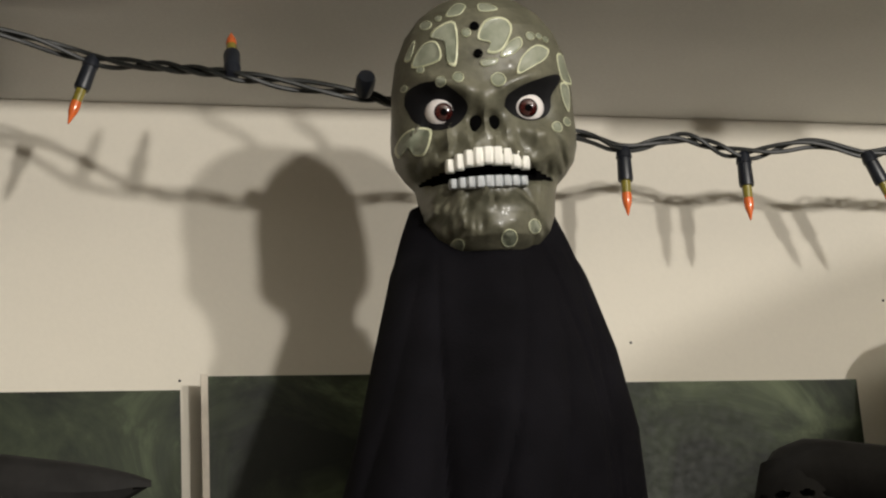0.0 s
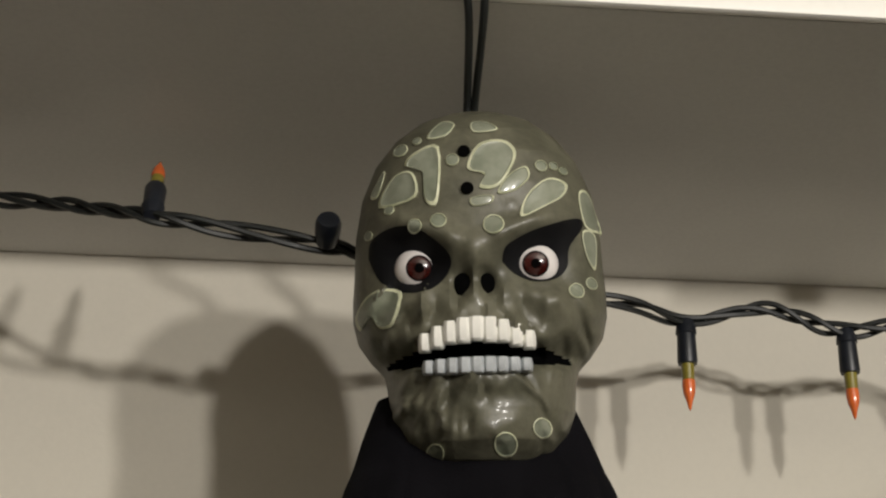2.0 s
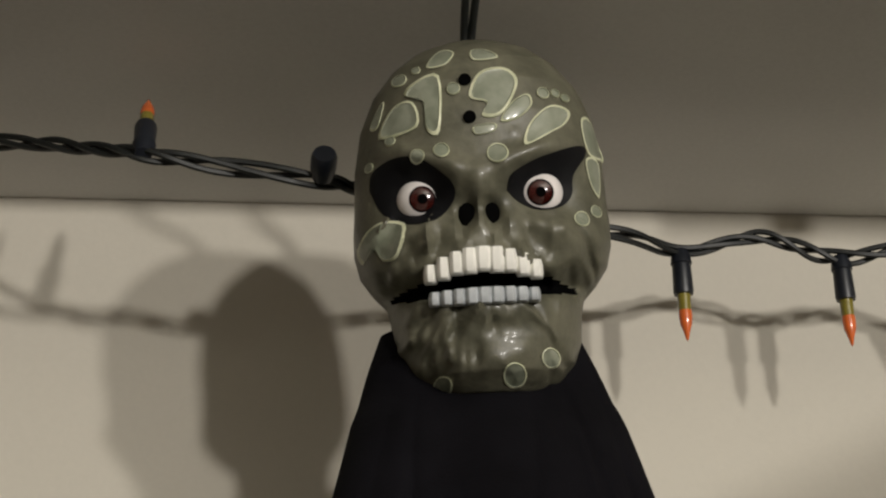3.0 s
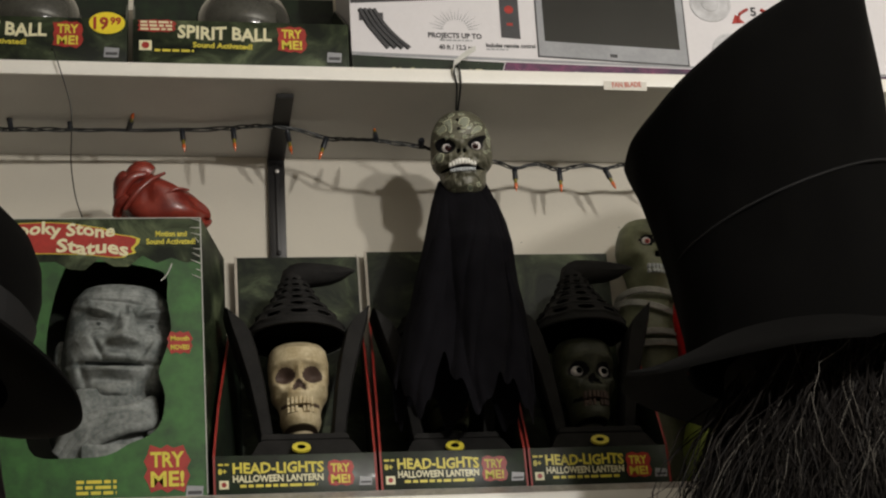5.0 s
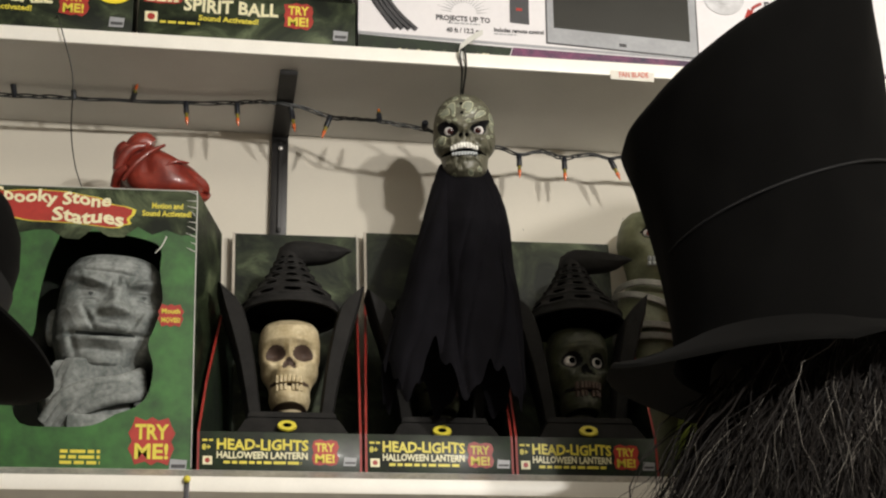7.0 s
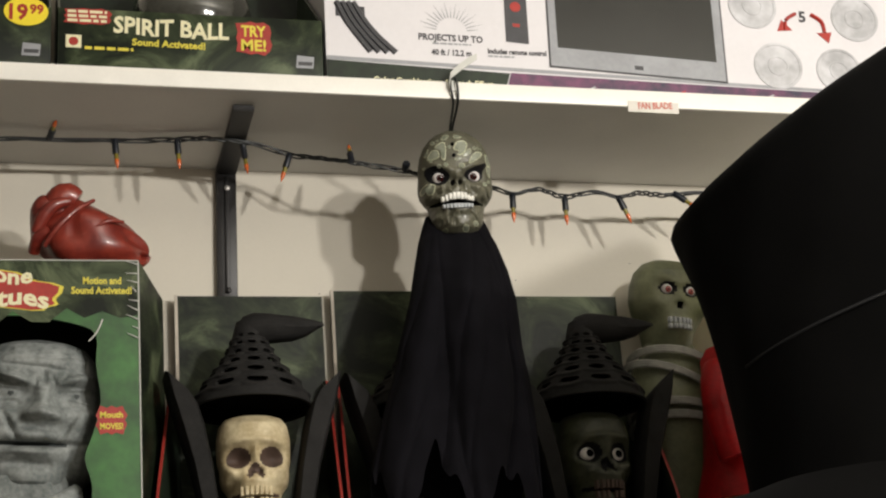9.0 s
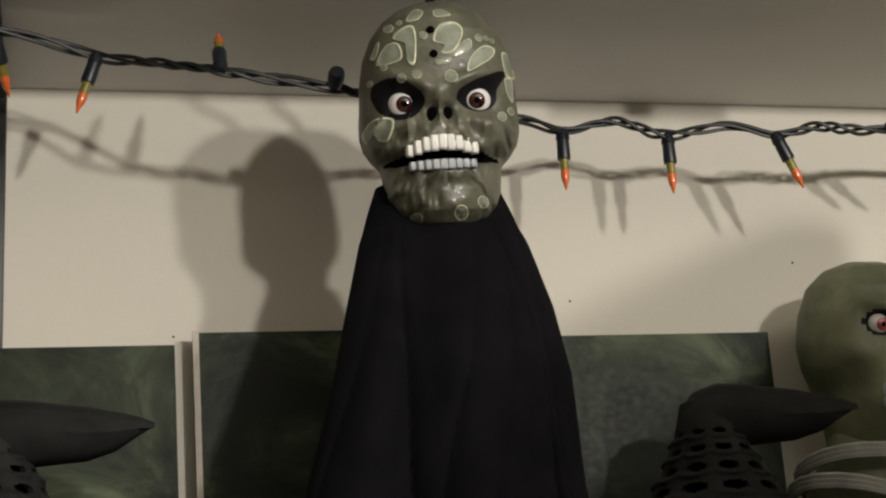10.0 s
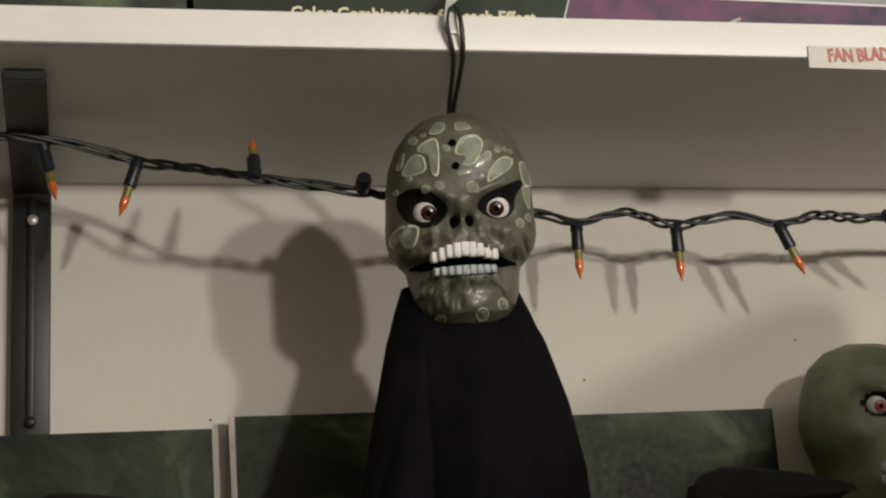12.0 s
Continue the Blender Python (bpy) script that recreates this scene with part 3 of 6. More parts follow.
        for a, b in zip(rings, rings[1:]):
            for i in range(k):
                bm.faces.new((a[i], a[(i + 1) % k], b[(i + 1) % k], b[i])).material_index = mi
        bm.faces.new(rings[-1]).material_index = mi

    paint([(138, 398), (146, 358), (192, 340), (250, 348), (306, 386), (333, 422), (322, 456), (280, 490), (216, 490), (166, 456)], 1, 0.0006)
    paint([(446, 430), (456, 398), (500, 370), (560, 346), (626, 322), (634, 343), (602, 392), (596, 436), (570, 464), (520, 474), (474, 456)], 1, 0.0006)
    for poly in ([(372, 212), (400, 150), (458, 138), (487, 170), (472, 220), (440, 262), (400, 262), (412, 230)], [(440, 275), (470, 228), (508, 207), (515, 235), (482, 268)],
                 [(490, 335), (505, 280), (558, 232), (603, 240), (590, 275), (540, 310)], [(228, 190), (250, 160), (310, 150), (306, 290), (276, 285), (270, 212)],
                 [(165, 285), (200, 215), (248, 210), (255, 275)], [(280, 125), (315, 78), (348, 90), (325, 125)], [(385, 88), (420, 86), (447, 112), (390, 118)],
                 [(628, 258), (655, 248), (685, 320), (678, 342), (640, 338)], [(634, 350), (668, 352), (664, 435), (642, 408)], [(102, 525), (145, 480), (218, 486), (200, 560), (165, 566), (140, 534), (115, 562)],
                 [(145, 250), (170, 200), (182, 195), (165, 255)], [(380, 285), (430, 280), (425, 298), (385, 305)]):
        patch(poly)
    for x, y, r in ((430, 350, 25), (306, 336, 19), (340, 190, 16), (543, 203, 15), (572, 200, 11), (595, 208, 11), (615, 492, 19), (652, 470, 15), (283, 852, 22), (443, 840, 27), (527, 803, 23), (218, 145, 19), (258, 128, 11), (192, 296, 13), (252, 346, 17), (140, 345, 11)):
        patch([(x + r * math.cos(a), y + r * math.sin(a)) for a in (math.pi * 2 * k / 7 for k in range(7))])
    # black ellipsoids stand in for the shade of the nose cavity
    for s in (-1, 1):
        u, w = nx[0] + 0.0056 * s, nx[1] + 0.0005
        v0 = set(bm.verts)
        ball(bm, (0, 0, 0), 1.0, 6, 18)
        fresh = [v for v in bm.verts if v not in v0]
        bmesh.ops.transform(bm, matrix=m @ Matrix.Translation((u, surf(u, w) + 0.0012, w)) @ pose(0, 0, 0, -14, 22 * s, 0) @ Matrix.Diagonal((0.0094, 0.0066, 0.0190, 1)), verts=fresh)
    for (u, w), r in hole_shades:
        lathe(bm, [(0, 0.0022), (r * 0.9, 0.0022), (r, 0.0012), (r, -0.002)], 18, 6, m=m @ Matrix.Translation((u, surf(u, w), w)) @ pose(0, 0, 0, 90, 0, 0))
    for e, s in ((eL, -1), (eR, 1)):
        eyeball(bm, (e[0], surf(e[0], e[1]) + 0.0048, e[1]), 0.0122, 4, 5, 6, m, (4, 3))
    def arch(u, w):
        return -(0.0606 - 11 * u ** 2)

    n = 9
    for i in range(n):
        k = (i + 0.5) / n
        side = abs(2 * k - 1)
        u = -0.0292 + k * 0.0555
        drop = 0.0085 * side ** 2
        wd = 0.0064 * (1.14 - 0.30 * side)
        tooth(bm, arch, u, -0.0275 - drop, -0.0392 - 0.60 * drop - 0.0006 * (i % 2), wd * 1.25, 0.003, 7, m)
        tooth(bm, arch, -0.0275 + k * 0.0520, -0.0548 + 0.10 * drop, -0.0468 - 0.1 * drop, wd * 1.15, 0.0030, 8, m)
    # robe
    cx = [(0.07, 0.184), (0.03, 0.186), (-0.042, 0.182), (-0.117, 0.174), (-0.19, 0.166), (-0.24, 0.165), (-0.3, 0.158), (-0.41, 0.146), (-0.5, 0.146)]
    hx = [(0.07, 0.052), (0.05, 0.060), (0.02, 0.070), (-0.042, 0.083), (-0.117, 0.094), (-0.19, 0.107), (-0.3, 0.128), (-0.41, 0.143), (-0.5, 0.144)]
    dy = [(0.07, 0.026), (0.03, 0.034), (0.0, 0.042), (-0.117, 0.052), (-0.3, 0.056), (-0.5, 0.060)]
    rows, seg = 90, 240
    rings = []
    # hanging folds: angle, width, depth and the height where each one fades in
    pleats = [(-1.05, 0.10, 0.9, 0.05), (-0.66, 0.07, 0.7, -0.02), (-0.42, 0.05, 0.8, 0.05), (-0.16, 0.08, 0.5, -0.10), (0.10, 0.05, 0.7, 0.05), (0.30, 0.04, 0.6, 0.03), (0.62, 0.06, 1.5, 0.06), (0.86, 0.12, -1.0, 0.06), (1.12, 0.06, 1.1, 0.05), (1.5, 0.12, 0.6, 0.0), (-1.45, 0.12, 0.7, 0.0), (2.4, 0.3, 0.8, 0.0), (-2.4, 0.3, 0.8, 0.0)]
    for i in range(rows + 1):
        ring = []
        for k in range(seg):
            a = 2 * math.pi * k / seg
            x_rel = math.sin(a)
            jag = 0.5 + 0.5 * math.sin(a * 6 + 0.9 * math.sin(a * 2) + 0.5)
            end = -0.415 - 0.078 * jag ** 1.6 - 0.012 * math.sin(a * 23)
            gap = abs(((a + 0.36 + math.pi) % (2 * math.pi)) - math.pi)
            if gap < 0.2:
                end += 0.05 * (1 - gap / 0.2)
            z = 0.07 + (end - 0.07) * i / rows
            t = min(1.0, max(0.0, (0.06 - z) / 0.3))
            fold = 0.40 * math.sin(a * 5 + 0.7 + z * 1.6 + 0.8 * math.sin(a * 3 + 1)) + 0.10 * math.sin(a * 4 - z * 21) + 0.06 * math.sin(a * 9 + z * 37)
            for pa, pw, pd, pz in pleats:
                d = (a - pa - 0.22 * math.sin(z * 8 + pa * 5) + math.pi) % (2 * math.pi) - math.pi
                if abs(d) < 4 * pw:
                    fold -= 0.34 * pd * math.exp(-abs(d / pw) ** 1.4) * min(1, max(0, (pz + 0.03 - z) / 0.08))
            r = 1 + 0.27 * fold * (0.4 + t)
            y = -0.222 - 0.066 * min(1, max(0, (0.035 - z) / 0.14))
            ring.append(bm.verts.new((lerp_table(cx, z) + lerp_table(hx, z) * x_rel * (1 + 0.02 * fold), y - lerp_table(dy, z) * math.cos(a) * r - 0.006 * fold * t, z)))
        rings.append(ring)
    for a, b in zip(rings, rings[1:]):
        for k in range(seg):
            bm.faces.new((a[k], a[(k + 1) % seg], b[(k + 1) % seg], b[k])).material_index = 9
    return solo("hanging_skull_doll", bm, mats, "grey-green snarling skull doll in ragged black robe, hanging", "halloween doll")


skull_doll()

# cord loop and the clear tag that holds it on the shelf's edge
bm = bmesh.new()
TOPK = Vector((0.176, -0.266, 0.212))
HOOK = Vector((0.1675, -0.3445, 0.281))
for s in (-1, 1):
    tube(bm, catmull([TOPK + Vector((0.0015 * s, 0, -0.004)), TOPK + Vector((0.0022 * s, -0.012, 0.012)), (TOPK + HOOK) / 2 + Vector((0.0040 * s, -0.029, -0.004)), HOOK + Vector((0.0062 * s, -0.003, -0.014)), HOOK + Vector((0.0035 * s, -0.001, 0.004)), HOOK + Vector((0, -0.001, 0.0065))], 6), 0.0021, 8)
solo("hanging_loop", bm, M_WIRE, "black elastic cord loop hung over the shelf edge", "cord")
bm = bmesh.new()
tag = [(HOOK + Vector((-0.006, -0.004, -0.012)), 0.008), (HOOK + Vector((-0.002, -0.006, 0.006)), 0.010), (HOOK + Vector((0.016, -0.007, 0.022)), 0.012), (HOOK + Vector((0.034, -0.008, 0.036)), 0.012), (HOOK + Vector((0.046, -0.008, 0.044)), 0.009)]
ra = []
for p, h in tag:
    ra.append([bm.verts.new(p + Vector((-0.35 * h, dy_, 0.6 * h * sg))) for dy_, sg in ((0, -1), (0, 1), (-0.0014, 1), (-0.0014, -1))])
for a, b in zip(ra, ra[1:]):
    for k in range(4):
        bm.faces.new((a[k], a[(k + 1) % 4], b[(k + 1) % 4], b[k]))
bm.faces.new(ra[0]), bm.faces.new(ra[-1][::-1])
box_bm(HOOK.x - 0.007, HOOK.x + 0.004, -0.3425, -0.3395, 0.262, 0.282, 0.001, bm)
solo("shelf_hook", bm, M_TAGGLINT, "cloudy clear plastic hook strip clipped to the shelf edge", "hook")

# handwritten tape on the shelf's edge
tape = thing("shelf_label", (0.484, -0.3402, 0.2275), label="strip of cloudy tape with red handwriting on the shelf edge", category="label")
bm = bmesh.new()
prism(bm, [(0, 0.010), (0.094, 0.009), (0.095, 0.030), (0.001, 0.031)], 0.0009)
part("tape", bm, M_TAPE, tape)
letters("handwriting", "FAN BLADE", 0.0125, M_REDPEN, tape, Matrix.Translation((0.019, -0.0011, 0.0155)) @ pose(0, 0, 0, 0, -3, 0), 0.05, width=0.064)

bm = bmesh.new()
tube(bm, catmull([(-0.674, -0.30, 0.325), (-0.668, -0.345, 0.303), (-0.655, -0.349, 0.26), (-0.632, -0.34, 0.18), (-0.628, -0.33, 0.124), (-0.63, -0.26, 0.085), (-0.622, -0.17, 0.05), (-0.60, -0.085, 0.01), (-0.585, -0.04, -0.08), (-0.58, -0.03, -0.2)], 8), 0.0013, 6)
solo("power_cable", bm, M_WIRE, "thin black cable drooping in front of the shelf", "cable")

# ---- boxed lanterns on the lower shelf ----
TO_LOW = LOW.inverted()


def text_plane(x, y, z):
    return Matrix.Translation((x, y, z))


def burst(w, h, n=16, depth=0.12, seed=2):
    rnd = random.Random(seed)
    pts = []
    for k in range(n):
        a = 2 * math.pi * k / n
        r = 1 + (depth if k % 2 else -depth * 0.3) * rnd.uniform(0.6, 1.2)
        c, s = math.cos(a), math.sin(a)
        q = max(abs(c), abs(s))
        pts.append((w / 2 * c / q * r * 0.92, h / 2 * s / q * r * 0.92))
    return pts


def display_box(fl, fr, bl, br, top, kind):
    """Open-fronted card display: low printed front, sloping sides lined in red, tall green back."""
    th = thing("lantern_display_box", (0, 0, LOW_Z), ry=-TILT, label="open printed display box, black and green card with red-lined sides", category="display box", group="boxed lanterns")
    yf, yb, h = -0.28, -0.002, 0.079
    bm = hexa(bmesh.new(), [(bl, yb - 0.005, 0.001), (br, yb - 0.005, 0.001), (br, yb, 0.001), (bl, yb, 0.001)], [(bl, yb - 0.005, top), (br, yb - 0.005, top), (br, yb, top), (bl, yb, top)])
    back = part("back_panel", bm, M_CARDGREEN, th, "mottled green back panel", smooth=False)
    bm = box_bm(bl - 0.0005, bl + 0.005, yb - 0.0085, yb - 0.0052, 0.35, top + 0.001)
    part("card_edge", bm, M_CARDEDGE, back, "raw pale card edge", smooth=False)
    for xf, xb, s in ((fl, bl, 1), (fr, br, -1)):
        bm = bmesh.new()
        prof = [(0.0, 0.0), (0.0, h), (0.20, 0.20), (0.62, 0.385), (0.86, 0.45), (1.0, 0.46), (1.0, 0.0)]
        t = 0.0045 * s
        a = [bm.verts.new((xf + (xb - xf) * k, yf + (yb - 0.006 - yf) * k, z + 0.001)) for k, z in prof]
        b = [bm.verts.new((xf + (xb - xf) * k + t, yf + (yb - 0.006 - yf) * k, z + 0.001)) for k, z in prof]
        bm.faces.new(a).material_index = 1
        bm.faces.new(b[::-1]).material_index = 1
        for i in range(len(prof)):
            j = (i + 1) % len(prof)
            bm.faces.new((a[i], a[j], b[j], b[i])).material_index = 0
        part("side_panel", bm, [M_REDIN, M_CARDBLACK], th, "black side panel lined in red", smooth=False)
    bm = box_bm(fl + 0.0035, fr - 0.0035, yf, yf + 0.004, 0.001, h, 0.0008)
    front = part("front_panel", bm, M_CARDBLACK, th, "printed black front panel")
    bm = hexa(bmesh.new(), [(fl + 0.004, yf + 0.0045, 0.001), (fr - 0.004, yf + 0.0045, 0.001), (br - 0.004, yb - 0.007, 0.001), (bl + 0.004, yb - 0.007, 0.001)],
              [(fl + 0.004, yf + 0.0045, 0.004), (fr - 0.004, yf + 0.0045, 0.004), (br - 0.004, yb - 0.007, 0.004), (bl + 0.004, yb - 0.007, 0.004)])
    part("bottom_panel", bm, M_CARDBLACK, th, smooth=False)
    w = fr - fl
    y = yf - 0.0003
    letters("title", "HEAD-LIGHTS", 0.021, M_YELLOW, front, text_plane(fl + 0.118 * w, y, 0.043), 0.05, width=0.555 * w)
    letters("subtitle", "HALLOWEEN LANTERN", 0.0135, M_CREAM, front, text_plane(fl + 0.118 * w, y, 0.0255), 0.04, width=0.55 * w)
    bars("small_print", fl + 0.16 * w, 0.0145, 0.47 * w, 0.0055, 1, M_YELLOW, front, text_plane(0, y, 0), 4)
    letters("age_mark", "8+", 0.011, M_YELLOW, front, text_plane(fl + 0.03 * w, y, 0.042))
    bars("age_line", fl + 0.03 * w, 0.059, 0.07 * w, 0.004, 1, M_YELLOW, front, text_plane(0, y, 0), 7)
    bm = bmesh.new()
    prism(bm, [(0, 0), (0.018, 0), (0.018, 0.017), (0, 0.017)], 0.0006, plane=text_plane(fl + 0.035 * w, y, 0.012))
    lathe(bm, [(0, 0.0012), (0.005, 0.0012), (0.005, 0)], 14, 1, m=text_plane(fl + 0.035 * w + 0.009, y, 0.0205) @ pose(0, 0, 0, 90))
    part("maker_mark", bm, [M_CREAM, M_RED], front, "pale square mark with a red disc", smooth=False)
    bm = bmesh.new()
    prism(bm, burst(0.050, 0.052), 0.0006, plane=text_plane(fl + 0.775 * w, y, 0.039))
    flash = part("flash", bm, M_RED, front, "ragged red flash", smooth=False)
    letters("flash_text", "TRY", 0.017, M_YELLOW, flash, text_plane(fl + 0.775 * w - 0.019, y - 0.0007, 0.041), width=0.037)
    letters("flash_text", "ME!", 0.017, M_YELLOW, flash, text_plane(fl + 0.775 * w - 0.019, y - 0.0007, 0.019), width=0.037)
    bm = bmesh.new()
    prism(bm, [(0, 0), (0.024, 0), (0.026, 0.016), (0.002, 0.018)], 0.0006, plane=text_plane(fl + 0.885 * w, y, 0.013))
    prism(bm, [(0.003, 0.004), (0.023, 0.004), (0.0235, 0.008), (0.0032, 0.008)], 0.0009, 1, plane=text_plane(fl + 0.885 * w, y, 0.013))
    part("battery_mark", bm, [M_GREYPRINT, M_INK], front, smooth=False)
    return th


def bone_skull(m, size, mats, glare=False):
    """A little skull, with the face along -y and its middle at m."""
    hw = [(0.5, 0.02), (0.492, 0.18), (0.47, 0.25), (0.42, 0.285), (0.3, 0.305), (0.12, 0.30), (0.05, 0.285), (-0.02, 0.285), (-0.08, 0.27), (-0.14, 0.225), (-0.2, 0.205), (-0.24, 0.20), (-0.3, 0.205), (-0.36, 0.19), (-0.41, 0.165), (-0.42, 0.13), (-0.5, 0.125)]
    front = [(0.5, 0.02), (0.48, 0.2), (0.4, 0.29), (0.25, 0.33), (0.1, 0.32), (0, 0.31), (-0.1, 0.31), (-0.3, 0.30), (-0.4, 0.27), (-0.42, 0.13), (-0.5, 0.12)]
    back = [(0.5, 0.02), (0.45, 0.25), (0.25, 0.33), (0, 0.28), (-0.2, 0.15), (-0.5, 0.12)]
    f = []
    for s in (-1, 1):
        f += [(s * 0.135, 0.115, 0.10, 0.09, 0, -0.15), (s * 0.14, 0.235, 0.12, 0.03, -8 * s, 0.035), (s * 0.215, 0.02, 0.07, 0.045, 20 * s, 0.05), (s * 0.19, -0.11, 0.05, 0.07, 0, -0.06), (s * 0.03, 0.01, 0.035, 0.06, 10 * s, -0.08), (s * 0.13, -0.02, 0.04, 0.03, 0, -0.02)]
    f += [(0, 0.13, 0.03, 0.08, 0, 0.03), (0, -0.075, 0.13, 0.05, 0, 0.03), (0, -0.215, 0.17, 0.02, 0, -0.07), (0, -0.36, 0.08, 0.05, 0, 0.03)]
    rnd = random.Random(9)
    for i in range(26):
        f.append((rnd.uniform(-0.25, 0.25), rnd.uniform(-0.4, 0.45), rnd.uniform(0.015, 0.04), rnd.uniform(0.015, 0.05), rnd.uniform(-60, 60), rnd.uniform(-0.014, 0.012)))

    # sockets, nose, mouth slit and jaw foot take the darker second material
    def pick(u, w, fr):
        if fr:
            for s in (-1, 1):
                if ((u - s * 0.135) / 0.098) ** 2 + ((w - 0.115) / 0.085) ** 2 < 1:
                    return 1
                if ((u - s * (0.014 + 0.5 * (0.06 - w) * 0.6)) / 0.030) ** 2 + ((w - 0.0) / 0.068) ** 2 < 1:
                    return 1
            if abs(w + 0.213 - 0.8 * u * u) < 0.014 and abs(u) < 0.19:
                return 1
            if abs(w + 0.415) < 0.012:
                return 1
        return 0

    bm = bmesh.new()
    sm = m @ Matrix.Diagonal((size, size, size, 1))
    surf = head_grid(bm, hw, front, back, 0.5, -0.5, f, pick, 130, 150, 0.85, sm)
    for i in range(7):
        u = -0.135 + 0.27 * (i + 0.5) / 7
        bmt = 0.034
        for (w0, w1, skip) in ((-0.135, -0.205, 9), (-0.285, -0.225, 3)):
            if i == skip:
                continue
            y = surf(u, (w0 + w1) / 2) - 0.018
            lo, hi = min(w0, w1), max(w0, w1)
            vs = [bm.verts.new(sm @ Vector((u + a * bmt * 0.48, y + b, z))) for z in (lo, hi) for a, b in ((-1, 0.012), (-0.6, 0), (0.6, 0), (1, 0.012), (1, 0.05), (-1, 0.05))]
            for k in range(6):
                j = (k + 1) % 6
                bm.faces.new((vs[k], vs[j], vs[j + 6], vs[k + 6])).material_index = 2
            bm.faces.new(vs[:6][::-1]).material_index = 2
            bm.faces.new(vs[6:]).material_index = 2
    if glare:
        for s in (-1, 1):
            eyeball(bm, (s * 0.135 * size, surf(s * 0.135, 0.115) * size - 0.002, 0.115 * size), 0.066 * size, 3, 4, 5, m, (0, 6))
    return bm


def lantern(cx, green, front_y=-0.15):
    """Black plastic lantern: pedestal, four leaning posts, a scaled witch-hat roof, a skull inside."""
    th = thing("skull_lantern", (cx, front_y, 0.004 + LOW_Z + math.tan(radians(TILT)) * cx), ry=-TILT,
               label="black plastic witch-hat lantern holding a " + ("grey-green glaring skull" if green else "bone-coloured skull"), category="lantern", group="boxed lanterns")
    bm = bmesh.new()
    for z0, z1, a0, a1 in ((0, 0.075, 0.116, 0.114), (0.075, 0.118, 0.112, 0.090), (0.118, 0.134, 0.088, 0.084)):
        hexa(bm, [(-a0, -a0, z0), (a0, -a0, z0), (a0, a0 * 0.9, z0), (-a0, a0 * 0.9, z0)], [(-a1, -a1, z1), (a1, -a1, z1), (a1, a1 * 0.9, z1), (-a1, a1 * 0.9, z1)])
    bmesh.ops.bevel(bm, geom=list(bm.edges), offset=0.003, segments=2, affect="EDGES")
    ped = part("pedestal", bm, M_PLASTICBLACK, th)
    bm = bmesh.new()
    ey = Matrix.Translation((-0.012, -0.116, 0.092)) @ pose(0, 0, 0, 62, 0, 0)
    lathe(bm, [(0.0075, 0.0), (0.0075, 0.004), (0.0155, 0.004), (0.0165, 0.0)], 24, 0, squash=(1.15, 0.85), m=ey)
    lathe(bm, [(0, 0.0030), (0.0072, 0.0030), (0.0072, 0)], 16, 1, squash=(1.15, 0.85), m=ey)
    part("eye_button", bm, [M_YELLOW, M_SHADEPUPIL], ped, "yellow eye-shaped button")
    for sx in (-1, 1):
        # a flat post that widens upwards, cut to a point on its outer side
        bm = bmesh.new()
        rings = []
        for x, z, w, d in ((0.070, 0.126, 0.013, 0.026), (0.077, 0.18, 0.014, 0.030), (0.090, 0.26, 0.017, 0.036), (0.105, 0.325, 0.020, 0.040), (0.118, 0.370, 0.022, 0.042), (0.128, 0.400, 0.021, 0.040)):
            cut = 0.020 if z > 0.39 else 0.006 if z > 0.36 else 0.0
            rings.append([bm.verts.new((sx * (x + p * w), -0.02 + q * d, z + cut * p)) for p, q in ((-0.75, -1), (0.75, -1), (1, -0.75), (1, 0.75), (0.75, 1), (-0.75, 1), (-1, 0.75), (-1, -0.75))])
        for p, q in zip(rings, rings[1:]):
            for k in range(8):
                bm.faces.new((p[k], p[(k + 1) % 8], q[(k + 1) % 8], q[k]))
        bm.faces.new(rings[0]), bm.faces.new(rings[-1][::-1])
        part("post", bm, M_PLASTICBLACK, th)
    # roof: a concave cone of overlapping scales, each row with its vent slots
    cone = [(0.534, 0.012), (0.520, 0.022), (0.505, 0.026), (0.491, 0.030), (0.472, 0.038), (0.455, 0.046), (0.436, 0.059), (0.416, 0.076), (0.392, 0.093), (0.366, 0.104)]
    tiers = [(0.394, 0.036, 0.0095), (0.418, 0.027, 0.0085), (0.440, 0.022, 0.0072), (0.459, 0.018, 0.0062), (0.476, 0.016, 0.0054), (0.491, 0.014, 0.0046)]
    cells, seg, rows = 10, 160, 110
    bm = bmesh.new()
    rings = []
    for i in range(rows + 1):
        z = 0.364 + (0.520 - 0.364) * i / rows
        ring = []
        for k in range(seg):
            t = 2 * math.pi * k / seg
            c = ((k / seg * cells + 0.5) % 1 - 0.5) * 2
            r = lerp_table(cone, z)
            for tz, th_, sh in tiers:
                # each vent has a thick lip curling out beneath it and a brow above
                lip = tz - sh * (1.25 - 0.55 * c * c)
                r += 0.0050 * math.exp(-((z - lip) / (0.42 * sh)) ** 2) * (1 - 0.5 * c * c) * min(1, r / 0.05)
            ring.append(bm.verts.new((r * math.sin(t), -r * math.cos(t), z)))
        rings.append(ring)
    for i in range(rows):
        z = 0.364 + (0.520 - 0.364) * (i + 0.5) / rows
        for k in range(seg):
            c = (((k + 0.5) / seg * cells + 0.5) % 1 - 0.5) * 2
            if any((c / 0.66) ** 2 + ((z - tz - 0.30 * sh * c * c) / (0.62 * sh)) ** 2 < 1 for tz, th_, sh in tiers):
                continue
            p, q, j = rings[i], rings[i + 1], (k + 1) % seg
            bm.faces.new((p[k], p[j], q[j], q[k]))
